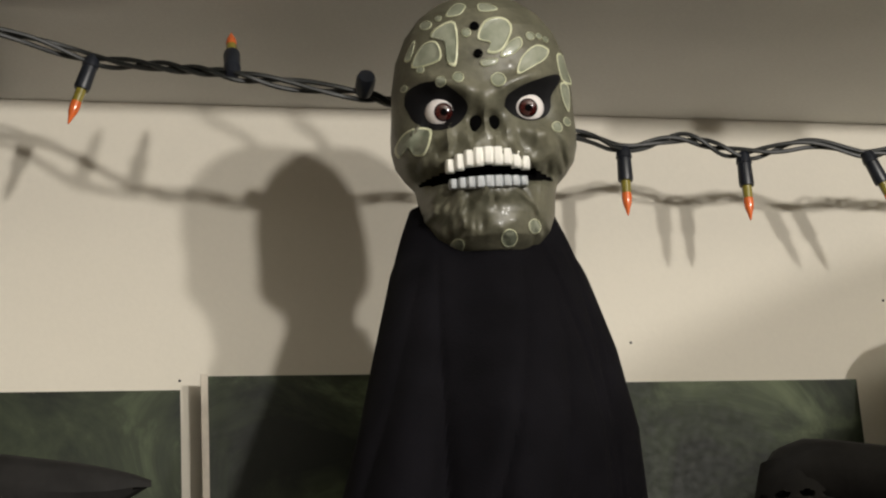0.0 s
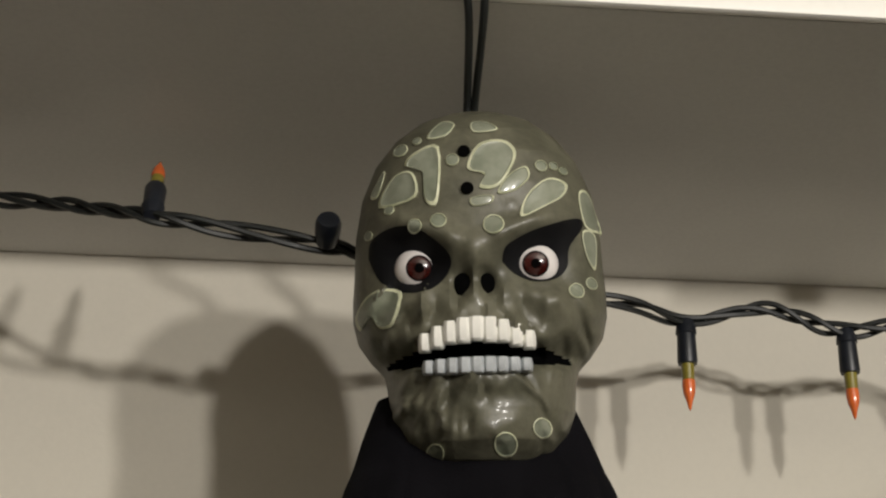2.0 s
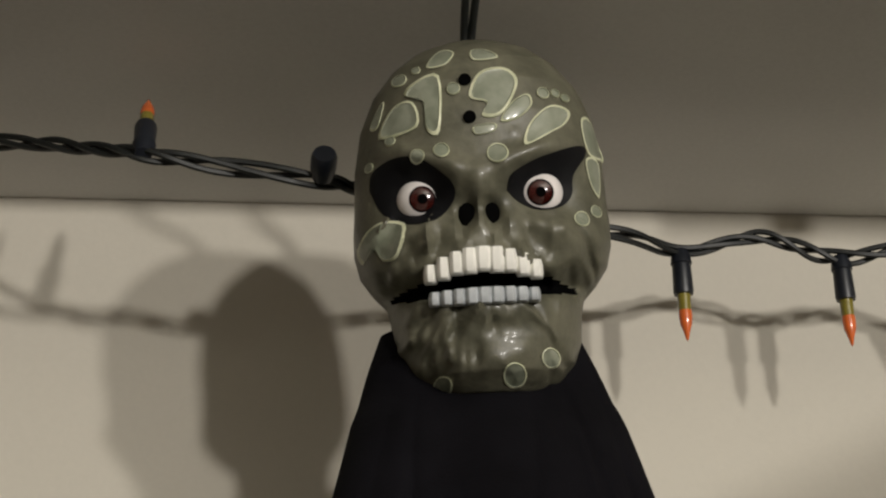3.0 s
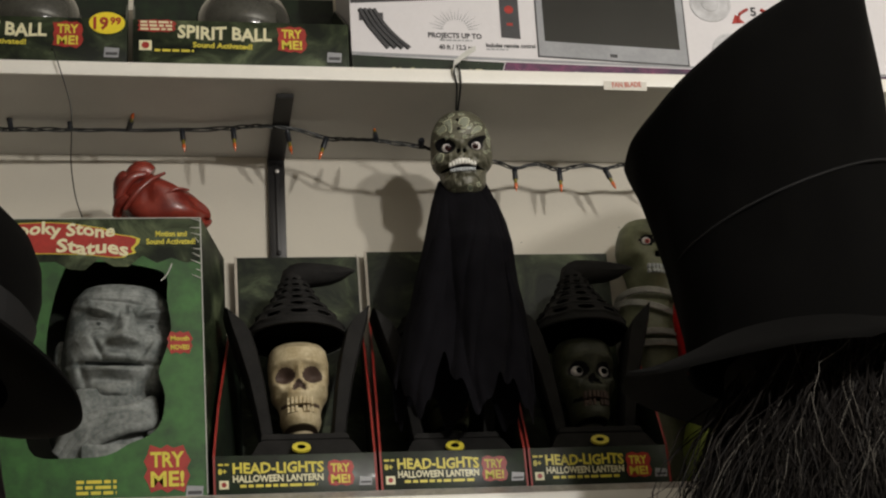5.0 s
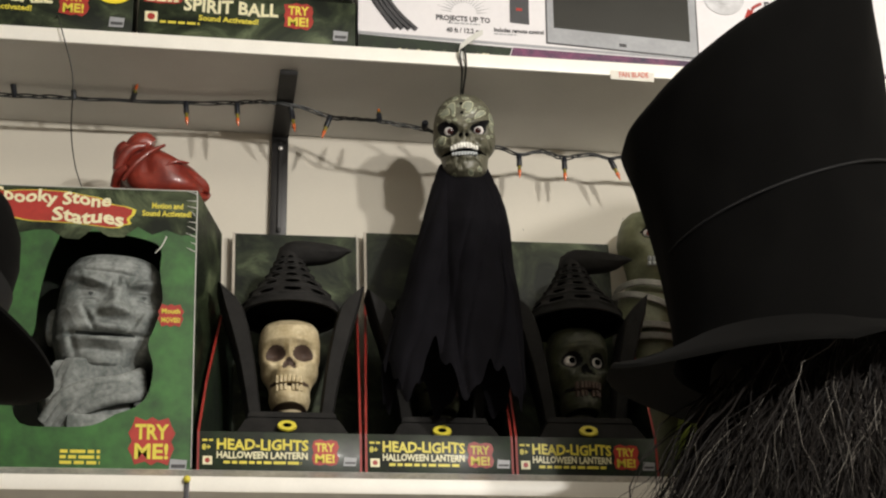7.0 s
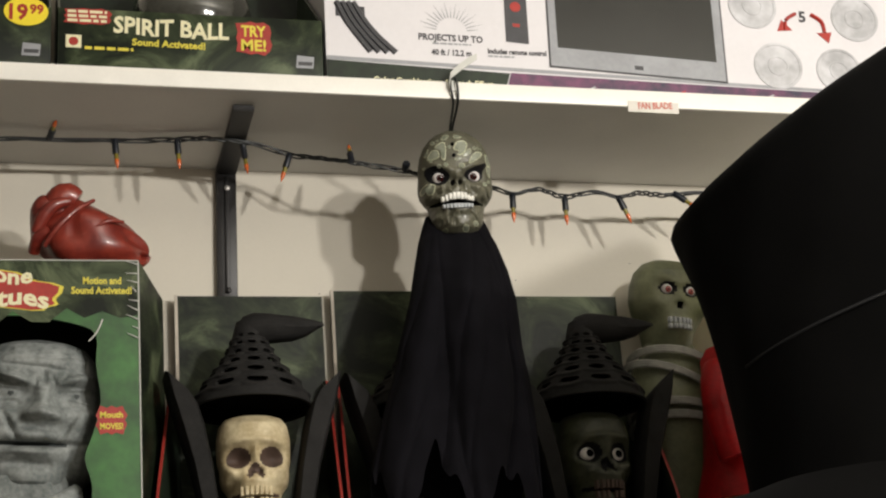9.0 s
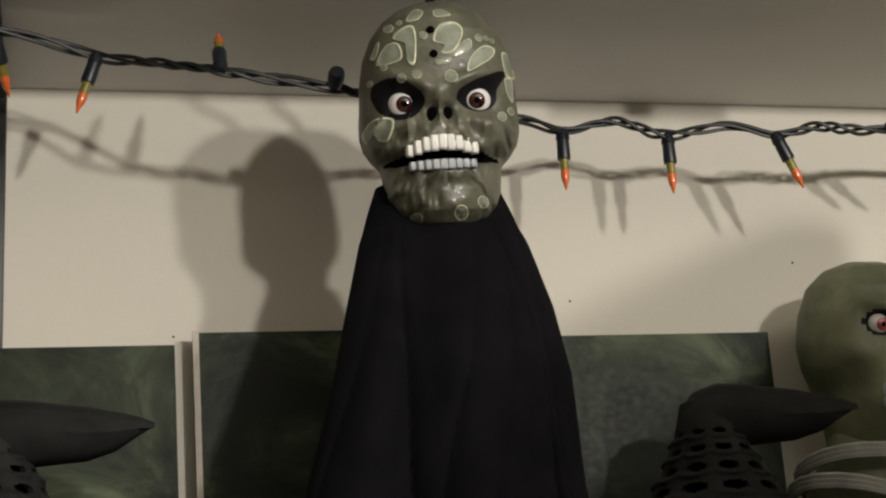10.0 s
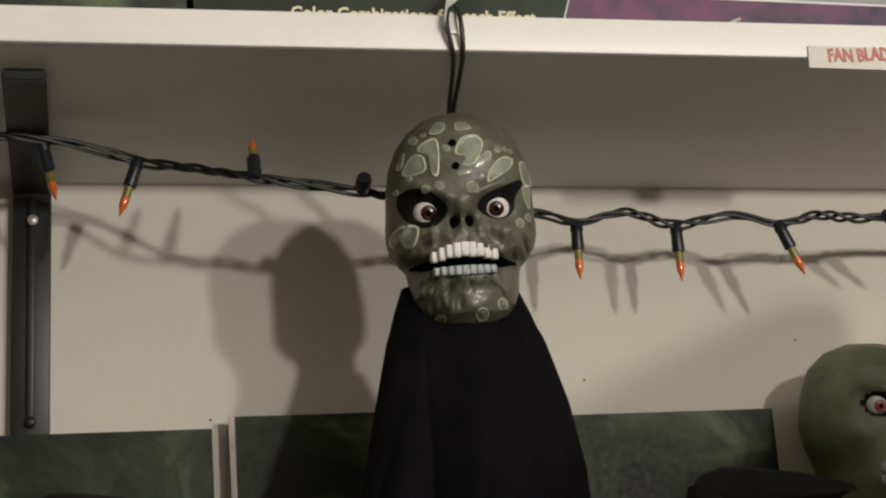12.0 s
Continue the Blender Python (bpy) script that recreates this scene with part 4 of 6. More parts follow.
    # the shell's thickness round its vents and rims
    rim = bmesh.ops.extrude_edge_only(bm, edges=[e for e in bm.edges if len(e.link_faces) == 1])
    for v in rim["geom"]:
        if isinstance(v, bmesh.types.BMVert):
            r = math.hypot(v.co.x, v.co.y)
            v.co.x *= 1 - 0.006 / r
            v.co.y *= 1 - 0.006 / r
    bmesh.ops.delete(bm, geom=[v for v in bm.verts if not v.link_faces], context="VERTS")
    roof = part("roof", bm, M_PLASTICBLACK, th, "moulded witch-hat roof with scalloped vents")
    # black cone added inside the shell as the shade seen through its vents
    bm = bmesh.new()
    lathe(bm, [(0.0, 0.366), (0.090, 0.367)] + [(r - 0.013, z) for z, r in cone[::-1] if r > 0.02] + [(0, 0.515)], 40)
    part("vent_shade", bm, M_SHADEPUPIL, roof, "black inner cone put in for the shade behind the vents")
    bm = bmesh.new()
    # a beak-like tip: flat above, thick below, running out to a point
    sections = [(-0.028, 0.497, 0.486, 0.006), (-0.022, 0.515, 0.482, 0.018), (-0.010, 0.531, 0.480, 0.024), (0.008, 0.537, 0.480, 0.026), (0.028, 0.535, 0.482, 0.027), (0.050, 0.531, 0.483, 0.026), (0.074, 0.527, 0.484, 0.023), (0.096, 0.522, 0.490, 0.017), (0.114, 0.517, 0.501, 0.010), (0.127, 0.512, 0.508, 0.003)]
    rings = []
    for x, zt, zb, d in sections:
        mid_z, hz = (zt + zb) / 2, (zt - zb) / 2
        y0 = -0.20 * max(0.0, x)
        ring = []
        for k in range(14):
            t = 2 * math.pi * k / 14
            c, q = math.cos(t), math.sin(t)
            ring.append(bm.verts.new((x, y0 + d * math.copysign(abs(c) ** 0.7, c) * (1 if q > 0 else 0.8), mid_z + hz * math.copysign(abs(q) ** 0.6, q) - 0.004 * abs(c) * (q > 0))))
        rings.append(ring)
    for p, q in zip(rings, rings[1:]):
        for k in range(14):
            bm.faces.new((p[k], p[(k + 1) % 14], q[(k + 1) % 14], q[k]))
    bm.faces.new(rings[0]), bm.faces.new(rings[-1][::-1])
    part("bent_tip", bm, M_PLASTICBLACK, roof, "drooping pointed hat tip")
    mats = [M_SKULLSHADE, M_SOCKET, M_BONEDARK, M_EYEWHITE, M_SHADEPUPIL, M_SHADEPUPIL] if green else [M_BONE, M_BONEDARK, M_BONE]
    bm = bone_skull(pose(0.0, 0.0, 0.246, 0, 0, 8 if green else -4), 0.205, mats, green)
    part("skull", bm, mats, th, "grey-green skull with white eyes" if green else "aged bone skull with dark sockets")
    return th


display_box(-0.348, -0.0325, -0.277, -0.0095, 0.623, 0)
display_box(-0.0265, 0.264, 0.007, 0.268, 0.634, 1)
display_box(0.2685, 0.553, 0.2735, 0.553, 0.625, 2)
lantern(-0.164, False)
lantern(0.141, True, -0.135)
lantern(0.432, True)

# ---- the boxed stone bust, with a rubber heart on top ----


def stone_box():
    x0, x1, yf, yb, h = -0.765, -0.358, -0.264, -0.06, 0.596
    th = thing("statue_box", (0, 0, LOW_Z), ry=-TILT, label="tall green printed box with a cut-out window and pale film glints", category="box")
    off = LOW_Z
    hole = [(-0.636, -0.150), (-0.585, -0.138), (-0.53, -0.140), (-0.47, -0.150), (-0.437, -0.168), (-0.436, -0.22), (-0.428, -0.28), (-0.440, -0.335), (-0.452, -0.375), (-0.440, -0.42), (-0.446, -0.475), (-0.47, -0.505),
            (-0.505, -0.52), (-0.55, -0.545), (-0.62, -0.55), (-0.685, -0.545), (-0.705, -0.49), (-0.700, -0.411), (-0.672, -0.36), (-0.668, -0.29), (-0.655, -0.21)]
    hole = [tuple((TO_LOW @ Vector((x, yf, z)))[i] for i in (0, 2)) for x, z in hole]
    hole = [(p.x, p.y) for p in catmull([(*p, 0) for p in hole + hole[:1]], 3)[:-1]]
    cx, cz = -0.55, 0.28
    n = len(hole)
    bm = bmesh.new()
    inn, out, inn2 = [], [], []
    for x, z in hole:
        dx, dz = x - cx, z - cz
        k = min(((x1 - cx) if dx > 0 else (x0 - cx)) / dx if abs(dx) > 1e-6 else 1e9, ((h - cz) if dz > 0 else (0.001 - cz)) / dz if abs(dz) > 1e-6 else 1e9)
        inn.append(bm.verts.new((x, yf, z)))
        inn2.append(bm.verts.new((x, yf + 0.004, z)))
        out.append(bm.verts.new((cx + dx * k, yf, cz + dz * k)))
    for i in range(n):
        j = (i + 1) % n
        bm.faces.new((inn[i], inn[j], out[j], out[i]))
        bm.faces.new((inn[i], inn2[i], inn2[j], inn[j]))
    for px in (x0, x1):
        for pz in (0.001, h):
            c = bm.verts.new((px, yf, pz))
            a = min((v for v in out if abs(v.co.x - px) < 1e-4), key=lambda v: abs(v.co.z - pz))
            b = min((v for v in out if abs(v.co.z - pz) < 1e-4), key=lambda v: abs(v.co.x - px))
            if a is not b:
                bm.faces.new((a, b, c))
    face = part("front_panel", bm, M_CARDBRIGHT, th, "bright green printed front with a ragged window", smooth=False)
    bm = bmesh.new()
    box_bm(x0, x0 + 0.003, yf + 0.001, yb, 0.001, h, 0, bm)
    part("side_panel", bm, M_CARDBLACK, th, smooth=False)
    bm = bmesh.new()
    xr = x1 + 0.056
    hexa(bm, [(x1 - 0.003, yf + 0.0008, 0.001), (x1, yf + 0.0008, 0.001), (xr, yb, 0.001), (xr - 0.003, yb, 0.001)], [(x1 - 0.003, yf + 0.0008, h), (x1, yf + 0.0008, h), (xr, yb, h), (xr - 0.003, yb, h)])
    part("side_panel", bm, M_CARDGREEN, th, "dark side panel with a faded picture", smooth=False)
    part("back_panel", box_bm(x0, xr, yb, yb + 0.003, 0.001, h), M_CARDBLACK, th, smooth=False)
    part("top_panel", hexa(bmesh.new(), [(x0 + 0.003, yf + 0.001, h - 0.003), (x1 - 0.003, yf + 0.001, h - 0.003), (xr - 0.003, yb, h - 0.003), (x0 + 0.003, yb, h - 0.003)], [(x0 + 0.003, yf + 0.001, h + 0.0005), (x1 - 0.003, yf + 0.001, h + 0.0005), (xr - 0.003, yb, h + 0.0005), (x0 + 0.003, yb, h + 0.0005)]), M_CARDGREEN, th, smooth=False)
    part("bottom_panel", box_bm(x0 + 0.003, x1 - 0.003, yf + 0.001, yb, 0.001, 0.004), M_CARDBLACK, th, smooth=False)
    y = yf - 0.0004
    # darker header print
    bm = bmesh.new()
    rnd = random.Random(3)
    low_edge = [(x0 + 0.003 + (x1 - x0 - 0.006) * k / 14, 0.492 + rnd.uniform(-0.012, 0.02)) for k in range(15)]
    prism(bm, [(x1 - 0.003, h - 0.002), (x0 + 0.003, h - 0.002)] + low_edge, 0.0004, plane=text_plane(0, y + 0.0002, 0))
    part("header_print", bm, M_CARDGREEN, face, "dark mottled header print", smooth=False)
    # title on a ragged red ground with a yellow border
    for grow, m_, d in ((1.0, M_YELLOW, 0.0008), (0.955, M_RED, 0.0013)):
        bm = bmesh.new()
        outl = []
        for k in range(40):
            a = 2 * math.pi * k / 40
            r = 1 + 0.06 * math.sin(5 * a + 1) + 0.05 * math.sin(9 * a)
            outl.append((-0.632 + 0.148 * grow * r * math.copysign(abs(math.cos(a)) ** 0.6, math.cos(a)) - 0.006 + 0.03 * (-math.sin(a)), 0.548 + 0.036 * grow * r * math.copysign(abs(math.sin(a)) ** 0.7, math.sin(a)) + 0.01 * -math.cos(a)))
        prism(bm, outl, d, plane=text_plane(0, y, 0))
        part("title_ground", bm, m_, face, smooth=False)
    letters("title", "Spooky Stone", 0.027, M_CREAM, face, text_plane(-0.762, y - 0.0014, 0.562) @ pose(0, 0, 0, 0, 2, 0), 0.10, width=0.232)
    letters("title", "Statues", 0.029, M_CREAM, face, text_plane(-0.646, y - 0.0014, 0.519) @ pose(0, 0, 0, 0, 2, 0), 0.10, width=0.142)
    letters("caption", "Motion and", 0.012, M_YELLOW, face, text_plane(-0.449, y, 0.554), width=0.062)
    letters("caption", "Sound Activated!", 0.012, M_YELLOW, face, text_plane(-0.468, y, 0.537), width=0.098)
    for fx, fz, w, hh, lines, ht in ((-0.434, 0.062, 0.084, 0.092, ("TRY", "ME!"), 0.030), (-0.405, 0.322, 0.048, 0.046, ("Mouth", "MOVES!"), 0.010), (-0.742, 0.34, 0.048, 0.046, ("Eyes", "MOVE!"), 0.010)):
        bm = bmesh.new()
        prism(bm, burst(w, hh, 20, 0.14, 6), 0.0006, plane=text_plane(fx, y, fz))
        fl_ = part("flash", bm, M_RED, face, "ragged red flash", smooth=False)
        if lines[0] == "Eyes":
            bars("flash_print", fx - 0.016, fz + 0.004, 0.034, 0.008, 2, M_YELLOW, fl_, text_plane(0, y - 0.0008, 0), 5)
            continue
        for li, tx in enumerate(lines):
            letters("flash_text", tx, ht, M_YELLOW, fl_, text_plane(fx - w * 0.38, y - 0.0008, fz + (0.004 if li == 0 else -ht - 0.005)), width=w * 0.76)
    bars("small_print", -0.605, 0.036, 0.075, 0.0065, 3, M_YELLOW, face, text_plane(0, y, 0), 8)
    bm = bmesh.new()
    prism(bm, [(0, 0), (0.032, 0), (0.034, 0.021), (0.002, 0.023)], 0.0006, plane=text_plane(-0.40, y, 0.004))
    prism(bm, [(0.004, 0.005), (0.030, 0.005), (0.031, 0.012), (0.004, 0.012)], 0.0009, 1, plane=text_plane(-0.40, y, 0.004))
    part("battery_mark", bm, [M_GREYPRINT, M_INK], face, smooth=False)
    # pale strands as glints of crumpled clear film along window's edge and box's corner
    bm = bmesh.new()
    rnd = random.Random(12)
    for k in range(9):
        zz = 0.46 + 0.016 * k
        tube(bm, [(x1 - 0.001 - rnd.uniform(0, 0.004), yf - 0.002, zz), (x1 - 0.012 - rnd.uniform(0, 0.012), yf - 0.003, zz + rnd.uniform(0.0, 0.012))], [0.0012, 0.0004], 5)
    tube(bm, catmull([(-0.44, yf - 0.002, 0.455), (-0.427, yf - 0.003, 0.47), (-0.418, yf - 0.002, 0.492)], 3), 0.0013, 5)
    tube(bm, [(x1 - 0.0005, yf - 0.0008, 0.01), (x1 - 0.001, yf - 0.001, h - 0.002)], 0.0012, 5)
    tube(bm, [(x1 - 0.0005, yf - 0.0008, h - 0.001), (x0, yf - 0.0008, h - 0.001)], 0.0010, 5)
    part("film_glints", bm, M_TAGGLINT, th, "pale strands for the glints on crumpled clear window film")
    return th


stone_box()


def stone_bust():
    bm = bmesh.new()
    m = Matrix.Translation((-0.530, -0.160, LOW_Z + 0.332)) @ pose(0, 0, 0, 10, 3, -2) @ Matrix.Diagonal((1.12, 1.04, 0.95, 1))
    hw = [(0.15, 0.01), (0.146, 0.04), (0.135, 0.068), (0.11, 0.086), (0.07, 0.095), (0.03, 0.098), (-0.01, 0.101), (-0.05, 0.100), (-0.085, 0.090), (-0.11, 0.07), (-0.125, 0.045), (-0.132, 0.01)]
    front = [(0.15, 0.01), (0.14, 0.045), (0.11, 0.066), (0.05, 0.074), (0, 0.076), (-0.06, 0.076), (-0.10, 0.066), (-0.125, 0.04), (-0.132, 0.01)]
    back = [(0.15, 0.01), (0.12, 0.06), (0, 0.075), (-0.132, 0.03)]
    # heavy frowning brow, broad nose, wide half-open mouth with thick lips, square chin
    f = [(0.012, 0.045, 0.012, 0.035, 0, 0.014), (0.012, 0.016, 0.019, 0.013, 0, 0.030), (0.012, 0.078, 0.005, 0.018, 4, -0.010), (0.0, 0.070, 0.004, 0.014, -14, -0.007), (0.026, 0.070, 0.004, 0.014, 16, -0.007),
         (-0.002, -0.022, 0.046, 0.010, 0, 0.013), (-0.002, -0.036, 0.054, 0.0045, 2, -0.024), (-0.002, -0.050, 0.042, 0.009, 0, 0.016), (0, -0.070, 0.034, 0.006, 0, -0.008), (0.0, -0.100, 0.034, 0.022, 0, 0.016), (0.0, 0.108, 0.06, 0.022, 0, 0.006),
         (0.005, 0.112, 0.05, 0.0035, 4, -0.005), (0.0, 0.096, 0.05, 0.0030, -5, -0.004)]
    for sd in (-1, 1):
        ex = 0.012 + sd * 0.047
        f += [(ex, 0.050, 0.024, 0.014, 6 * sd, -0.020), (ex, 0.049, 0.014, 0.008, 0, 0.015), (ex, 0.0595, 0.017, 0.0025, 8 * sd, 0.005), (ex, 0.0395, 0.018, 0.003, -8 * sd, 0.006), (ex - sd * 0.004, 0.075, 0.030, 0.0085, 20 * sd, 0.020),
              (0.012 + sd * 0.019, 0.012, 0.010, 0.009, 0, 0.014), (ex + sd * 0.012, 0.010, 0.024, 0.020, 30 * sd, 0.013), (0.008 + sd * 0.040, -0.008, 0.0045, 0.028, -26 * sd, -0.011), (sd * 0.060, -0.055, 0.007, 0.030, -16 * sd, -0.009), (sd * 0.070, -0.030, 0.015, 0.03, 10 * sd, 0.007), (ex, 0.028, 0.022, 0.0035, -10 * sd, -0.006)]
    rnd = random.Random(21)
    for i in range(150):
        f.append((rnd.uniform(-0.09, 0.09), rnd.uniform(-0.12, 0.13), rnd.uniform(0.0022, 0.005), rnd.uniform(0.006, 0.016), rnd.uniform(-80, 80), rnd.choice((-1, 1)) * rnd.uniform(0.0008, 0.0022)))

    # shade is coloured into the mouth line and the pupils
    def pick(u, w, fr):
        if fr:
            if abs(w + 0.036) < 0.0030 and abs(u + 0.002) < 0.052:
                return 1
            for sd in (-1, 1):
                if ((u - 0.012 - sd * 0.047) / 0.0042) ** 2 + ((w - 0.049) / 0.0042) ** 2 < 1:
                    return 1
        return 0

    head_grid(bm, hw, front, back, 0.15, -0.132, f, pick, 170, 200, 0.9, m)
    # ears, neck, folded hand and the block it rests on
    for s in (-1, 1):
        ball(bm, m @ Vector((s * 0.103, 0.012, -0.015)), 0.03, squash=(0.5, 0.55, 1.35))
    base = LOW_Z + 0.0055 - 0.0095
    rings = []
    for z, a, b in ((base, 0.085, 0.07), (base + 0.03, 0.095, 0.075), (base + 0.10, 0.088, 0.068), (base + 0.15, 0.098, 0.066), (base + 0.20, 0.10, 0.06), (base + 0.24, 0.08, 0.06)):
        ring = []
        for k in range(48):
            t = 2 * math.pi * k / 48
            r = 1 + 0.06 * math.sin(9 * t + z * 30) + 0.04 * math.sin(17 * t - z * 50)
            ring.append(bm.verts.new((-0.555 + a * r * math.copysign(abs(math.cos(t)) ** 0.7, math.cos(t)), -0.160 + b * r * math.copysign(abs(math.sin(t)) ** 0.7, math.sin(t)), z)))
        rings.append(ring)
    for a, b in zip(rings, rings[1:]):
        for k in range(48):
            bm.faces.new((a[k], a[(k + 1) % 48], b[(k + 1) % 48], b[k]))
    bm.faces.new(rings[0][::-1]), bm.faces.new(rings[-1])
    for i in range(4):
        z = base + 0.165 - 0.010 * i
        tube(bm, catmull([(-0.645 + 0.01 * i, -0.205, z - 0.055), (-0.61 + 0.012 * i, -0.232, z - 0.01), (-0.555 + 0.012 * i, -0.240, z + 0.012), (-0.50 + 0.01 * i, -0.236, z + 0.024), (-0.462, -0.21, z + 0.05)], 5), [0.013] * 21, 10)
    for i in range(5):
        tube(bm, catmull([(-0.475 + 0.004 * i, -0.2, base + 0.02 + 0.025 * i), (-0.462, -0.225, base + 0.045 + 0.025 * i), (-0.452, -0.2, base + 0.07 + 0.025 * i)], 5), 0.013, 8)
    box_bm(-0.60, -0.50, -0.243, -0.16, base + 0.001, base + 0.118, 0.006, bm)
    return solo("stone_bust", bm, [M_STONE, M_STONESHADE], "grey carved-stone gargoyle bust resting its chin on a fist", "statue")


stone_bust()


def rubber_heart():
    bm = bmesh.new()
    seg, rows = 56, 40
    c = Vector((-0.446, -0.155, 0.026))
    rings = []
    for i in range(rows + 1):
        t = math.pi * i / rows
        ring = []
        for k in range(seg):
            a = 2 * math.pi * k / seg
            d = Vector((math.cos(t), math.sin(t) * math.cos(a), math.sin(t) * math.sin(a)))
            r = 1 + 0.05 * math.sin(3 * a + 4 * t) + 0.03 * math.sin(7 * a - 3 * t) - 0.06 * math.exp(-((d.x + 0.35) / 0.10) ** 2) * (d.z > -0.3)
            ax = 0.098 if d.x > 0 else 0.088
            taper = 1 - 0.28 * max(0, d.x) ** 1.5 + 0.10 * max(0, -d.x)
            p = Vector((ax * d.x * r, 0.074 * d.y * r * taper, 0.072 * d.z * r * taper))
            p.z += 0.028 * max(0, -d.x) - 0.016 * max(0, d.x)
            ring.append(bm.verts.new(c + p))
        rings.append(ring)
    for a, b in zip(rings, rings[1:]):
        for k in range(seg):
            bm.faces.new((a[k], a[(k + 1) % seg], b[(k + 1) % seg], b[k]))
    for pts, r in (([(-0.485, -0.17, 0.05), (-0.497, -0.18, 0.08), (-0.487, -0.19, 0.102), (-0.468, -0.19, 0.094)], [0.036, 0.033, 0.026, 0.020]),
                   ([(-0.515, -0.17, 0.04), (-0.522, -0.19, 0.075), (-0.512, -0.2, 0.09)], [0.030, 0.024, 0.016]),
                   ([(-0.535, -0.205, 0.03), (-0.524, -0.215, 0.055), (-0.505, -0.22, 0.075), (-0.48, -0.218, 0.083)], [0.011, 0.012, 0.011, 0.007]),
                   ([(-0.522, -0.22, 0.0), (-0.50, -0.232, 0.03), (-0.47, -0.232, 0.062), (-0.44, -0.222, 0.085)], [0.004, 0.0055, 0.005, 0.003]),
                   ([(-0.538, -0.19, 0.0), (-0.532, -0.21, 0.018), (-0.515, -0.222, 0.03)], [0.010, 0.011, 0.007]),
                   ([(-0.46, -0.222, 0.02), (-0.42, -0.226, 0.045), (-0.39, -0.215, 0.05)], [0.002, 0.004, 0.002])):
        pp = catmull(pts, 5)
        rr = [lerp_table([(-k, x) for k, x in enumerate(r)], -i / 5) for i in range(len(pp))]
        tube(bm, pp, rr, 12)
    base = -0.0355
    for v in bm.verts:
        v.co.z = max(v.co.z, base - 0.0175 * 0.5 + 0.0175 * (v.co.x + 0.45) + 0.0005)
    return solo("rubber_heart", bm, M_HEART, "glossy dark red rubber heart lying on the box top", "heart prop")


rubber_heart()

# ---- boxes on the upper shelf ----
UP_TOP = UP_F + T + 0.0005


def globe_box(x0, x1, priced):
    th = thing("globe_display_box", (0, 0, UP_TOP), label="open green printed display box holding a dark glass globe", category="display box", group="boxed globes")
    yf, yb, h = -0.312, -0.06, 0.120

    def tp(x, y, z):
        return text_plane(x, y, z + 0.013)

    rise = (UP_F - UP_B) / (WALL_Y - UP_Y)

    def drop(y):
        return rise * (UP_Y - y)

    front = part("front_panel", box_bm(x0, x1, yf, yf + 0.004, drop(yf), h, 0.0008), M_CARDGREEN, th, "mottled green printed front")
    for x in (x0, x1 - 0.004):
        bm = bmesh.new()
        prof = [(yf + 0.0045, drop(yf)), (yf + 0.0045, h), (yb - 0.05, h + 0.16), (yb, h + 0.17), (yb, drop(yb))]
        a = [bm.verts.new((x, y, z)) for y, z in prof]
        b = [bm.verts.new((x + 0.004, y, z)) for y, z in prof]
        bm.faces.new(a), bm.faces.new(b[::-1])
        for i in range(5):
            bm.faces.new((a[i], a[(i + 1) % 5], b[(i + 1) % 5], b[i]))
        part("side_panel", bm, M_CARDBLACK, th, "black side panel", smooth=False)
    part("back_panel", box_bm(x0, x1, yb, yb + 0.004, drop(yb), h + 0.22), M_CARDBLACK, th, smooth=False)
    y = yf - 0.0004
    w = x1 - x0
    letters("title", "SPIRIT BALL", 0.031, M_CREAM, front, tp(x0 + 0.205 * w, y, 0.064) @ pose(0, 0, 0, 0, 1.2, 0), 0.05, width=0.435 * w)
    letters("caption", "Sound Activated!", 0.0125, M_YELLOW, front, tp(x0 + 0.275 * w, y, 0.042) @ pose(0, 0, 0, 0, 1, 0), width=0.275 * w)
    bars("small_print", x0 + 0.10 * w, 0.030, 0.18 * w, 0.0055, 1, M_YELLOW, front, tp(0, y, 0), 3)
    bm = bmesh.new()
    prism(bm, burst(0.062, 0.064, 18, 0.1, 4), 0.0006, plane=tp(x0 + 0.735 * w, y, 0.066))
    flash = part("flash", bm, M_RED, front, "ragged red flash", smooth=False)
    letters("flash_text", "TRY", 0.021, M_YELLOW, flash, tp(x0 + 0.735 * w - 0.022, y - 0.0008, 0.069), width=0.043)
    letters("flash_text", "ME!", 0.021, M_YELLOW, flash, tp(x0 + 0.735 * w - 0.022, y - 0.0008, 0.042), width=0.043)
    bm = bmesh.new()
    prism(bm, burst(0.080, 0.030, 18, 0.1, 8), 0.0006, plane=tp(x0 + 0.11 * w, y, 0.092))
    warn = part("flash", bm, M_RED, front, "ragged red notice", smooth=False)
    bars("notice_print", x0 + 0.035 * w, 0.098, 0.066, 0.005, 3, M_CREAM, warn, tp(0, y - 0.0008, 0), 11)
    bm = bmesh.new()
    prism(bm, [(0, 0), (0.026, 0), (0.026, 0.024), (0, 0.024)], 0.0006, plane=tp(x0 + 0.03 * w, y, 0.032))
    lathe(bm, [(0, 0.0012), (0.008, 0.0012), (0.008, 0)], 14, 1, m=tp(x0 + 0.03 * w + 0.013, y, 0.044) @ pose(0, 0, 0, 90))
    part("maker_mark", bm, [M_CREAM, M_RED], front, "pale square mark with a red disc", smooth=False)
    bm = bmesh.new()
    prism(bm, [(0, 0), (0.030, 0), (0.032, 0.022), (0.002, 0.024)], 0.0006, plane=tp(x0 + 0.895 * w, y, 0.013))
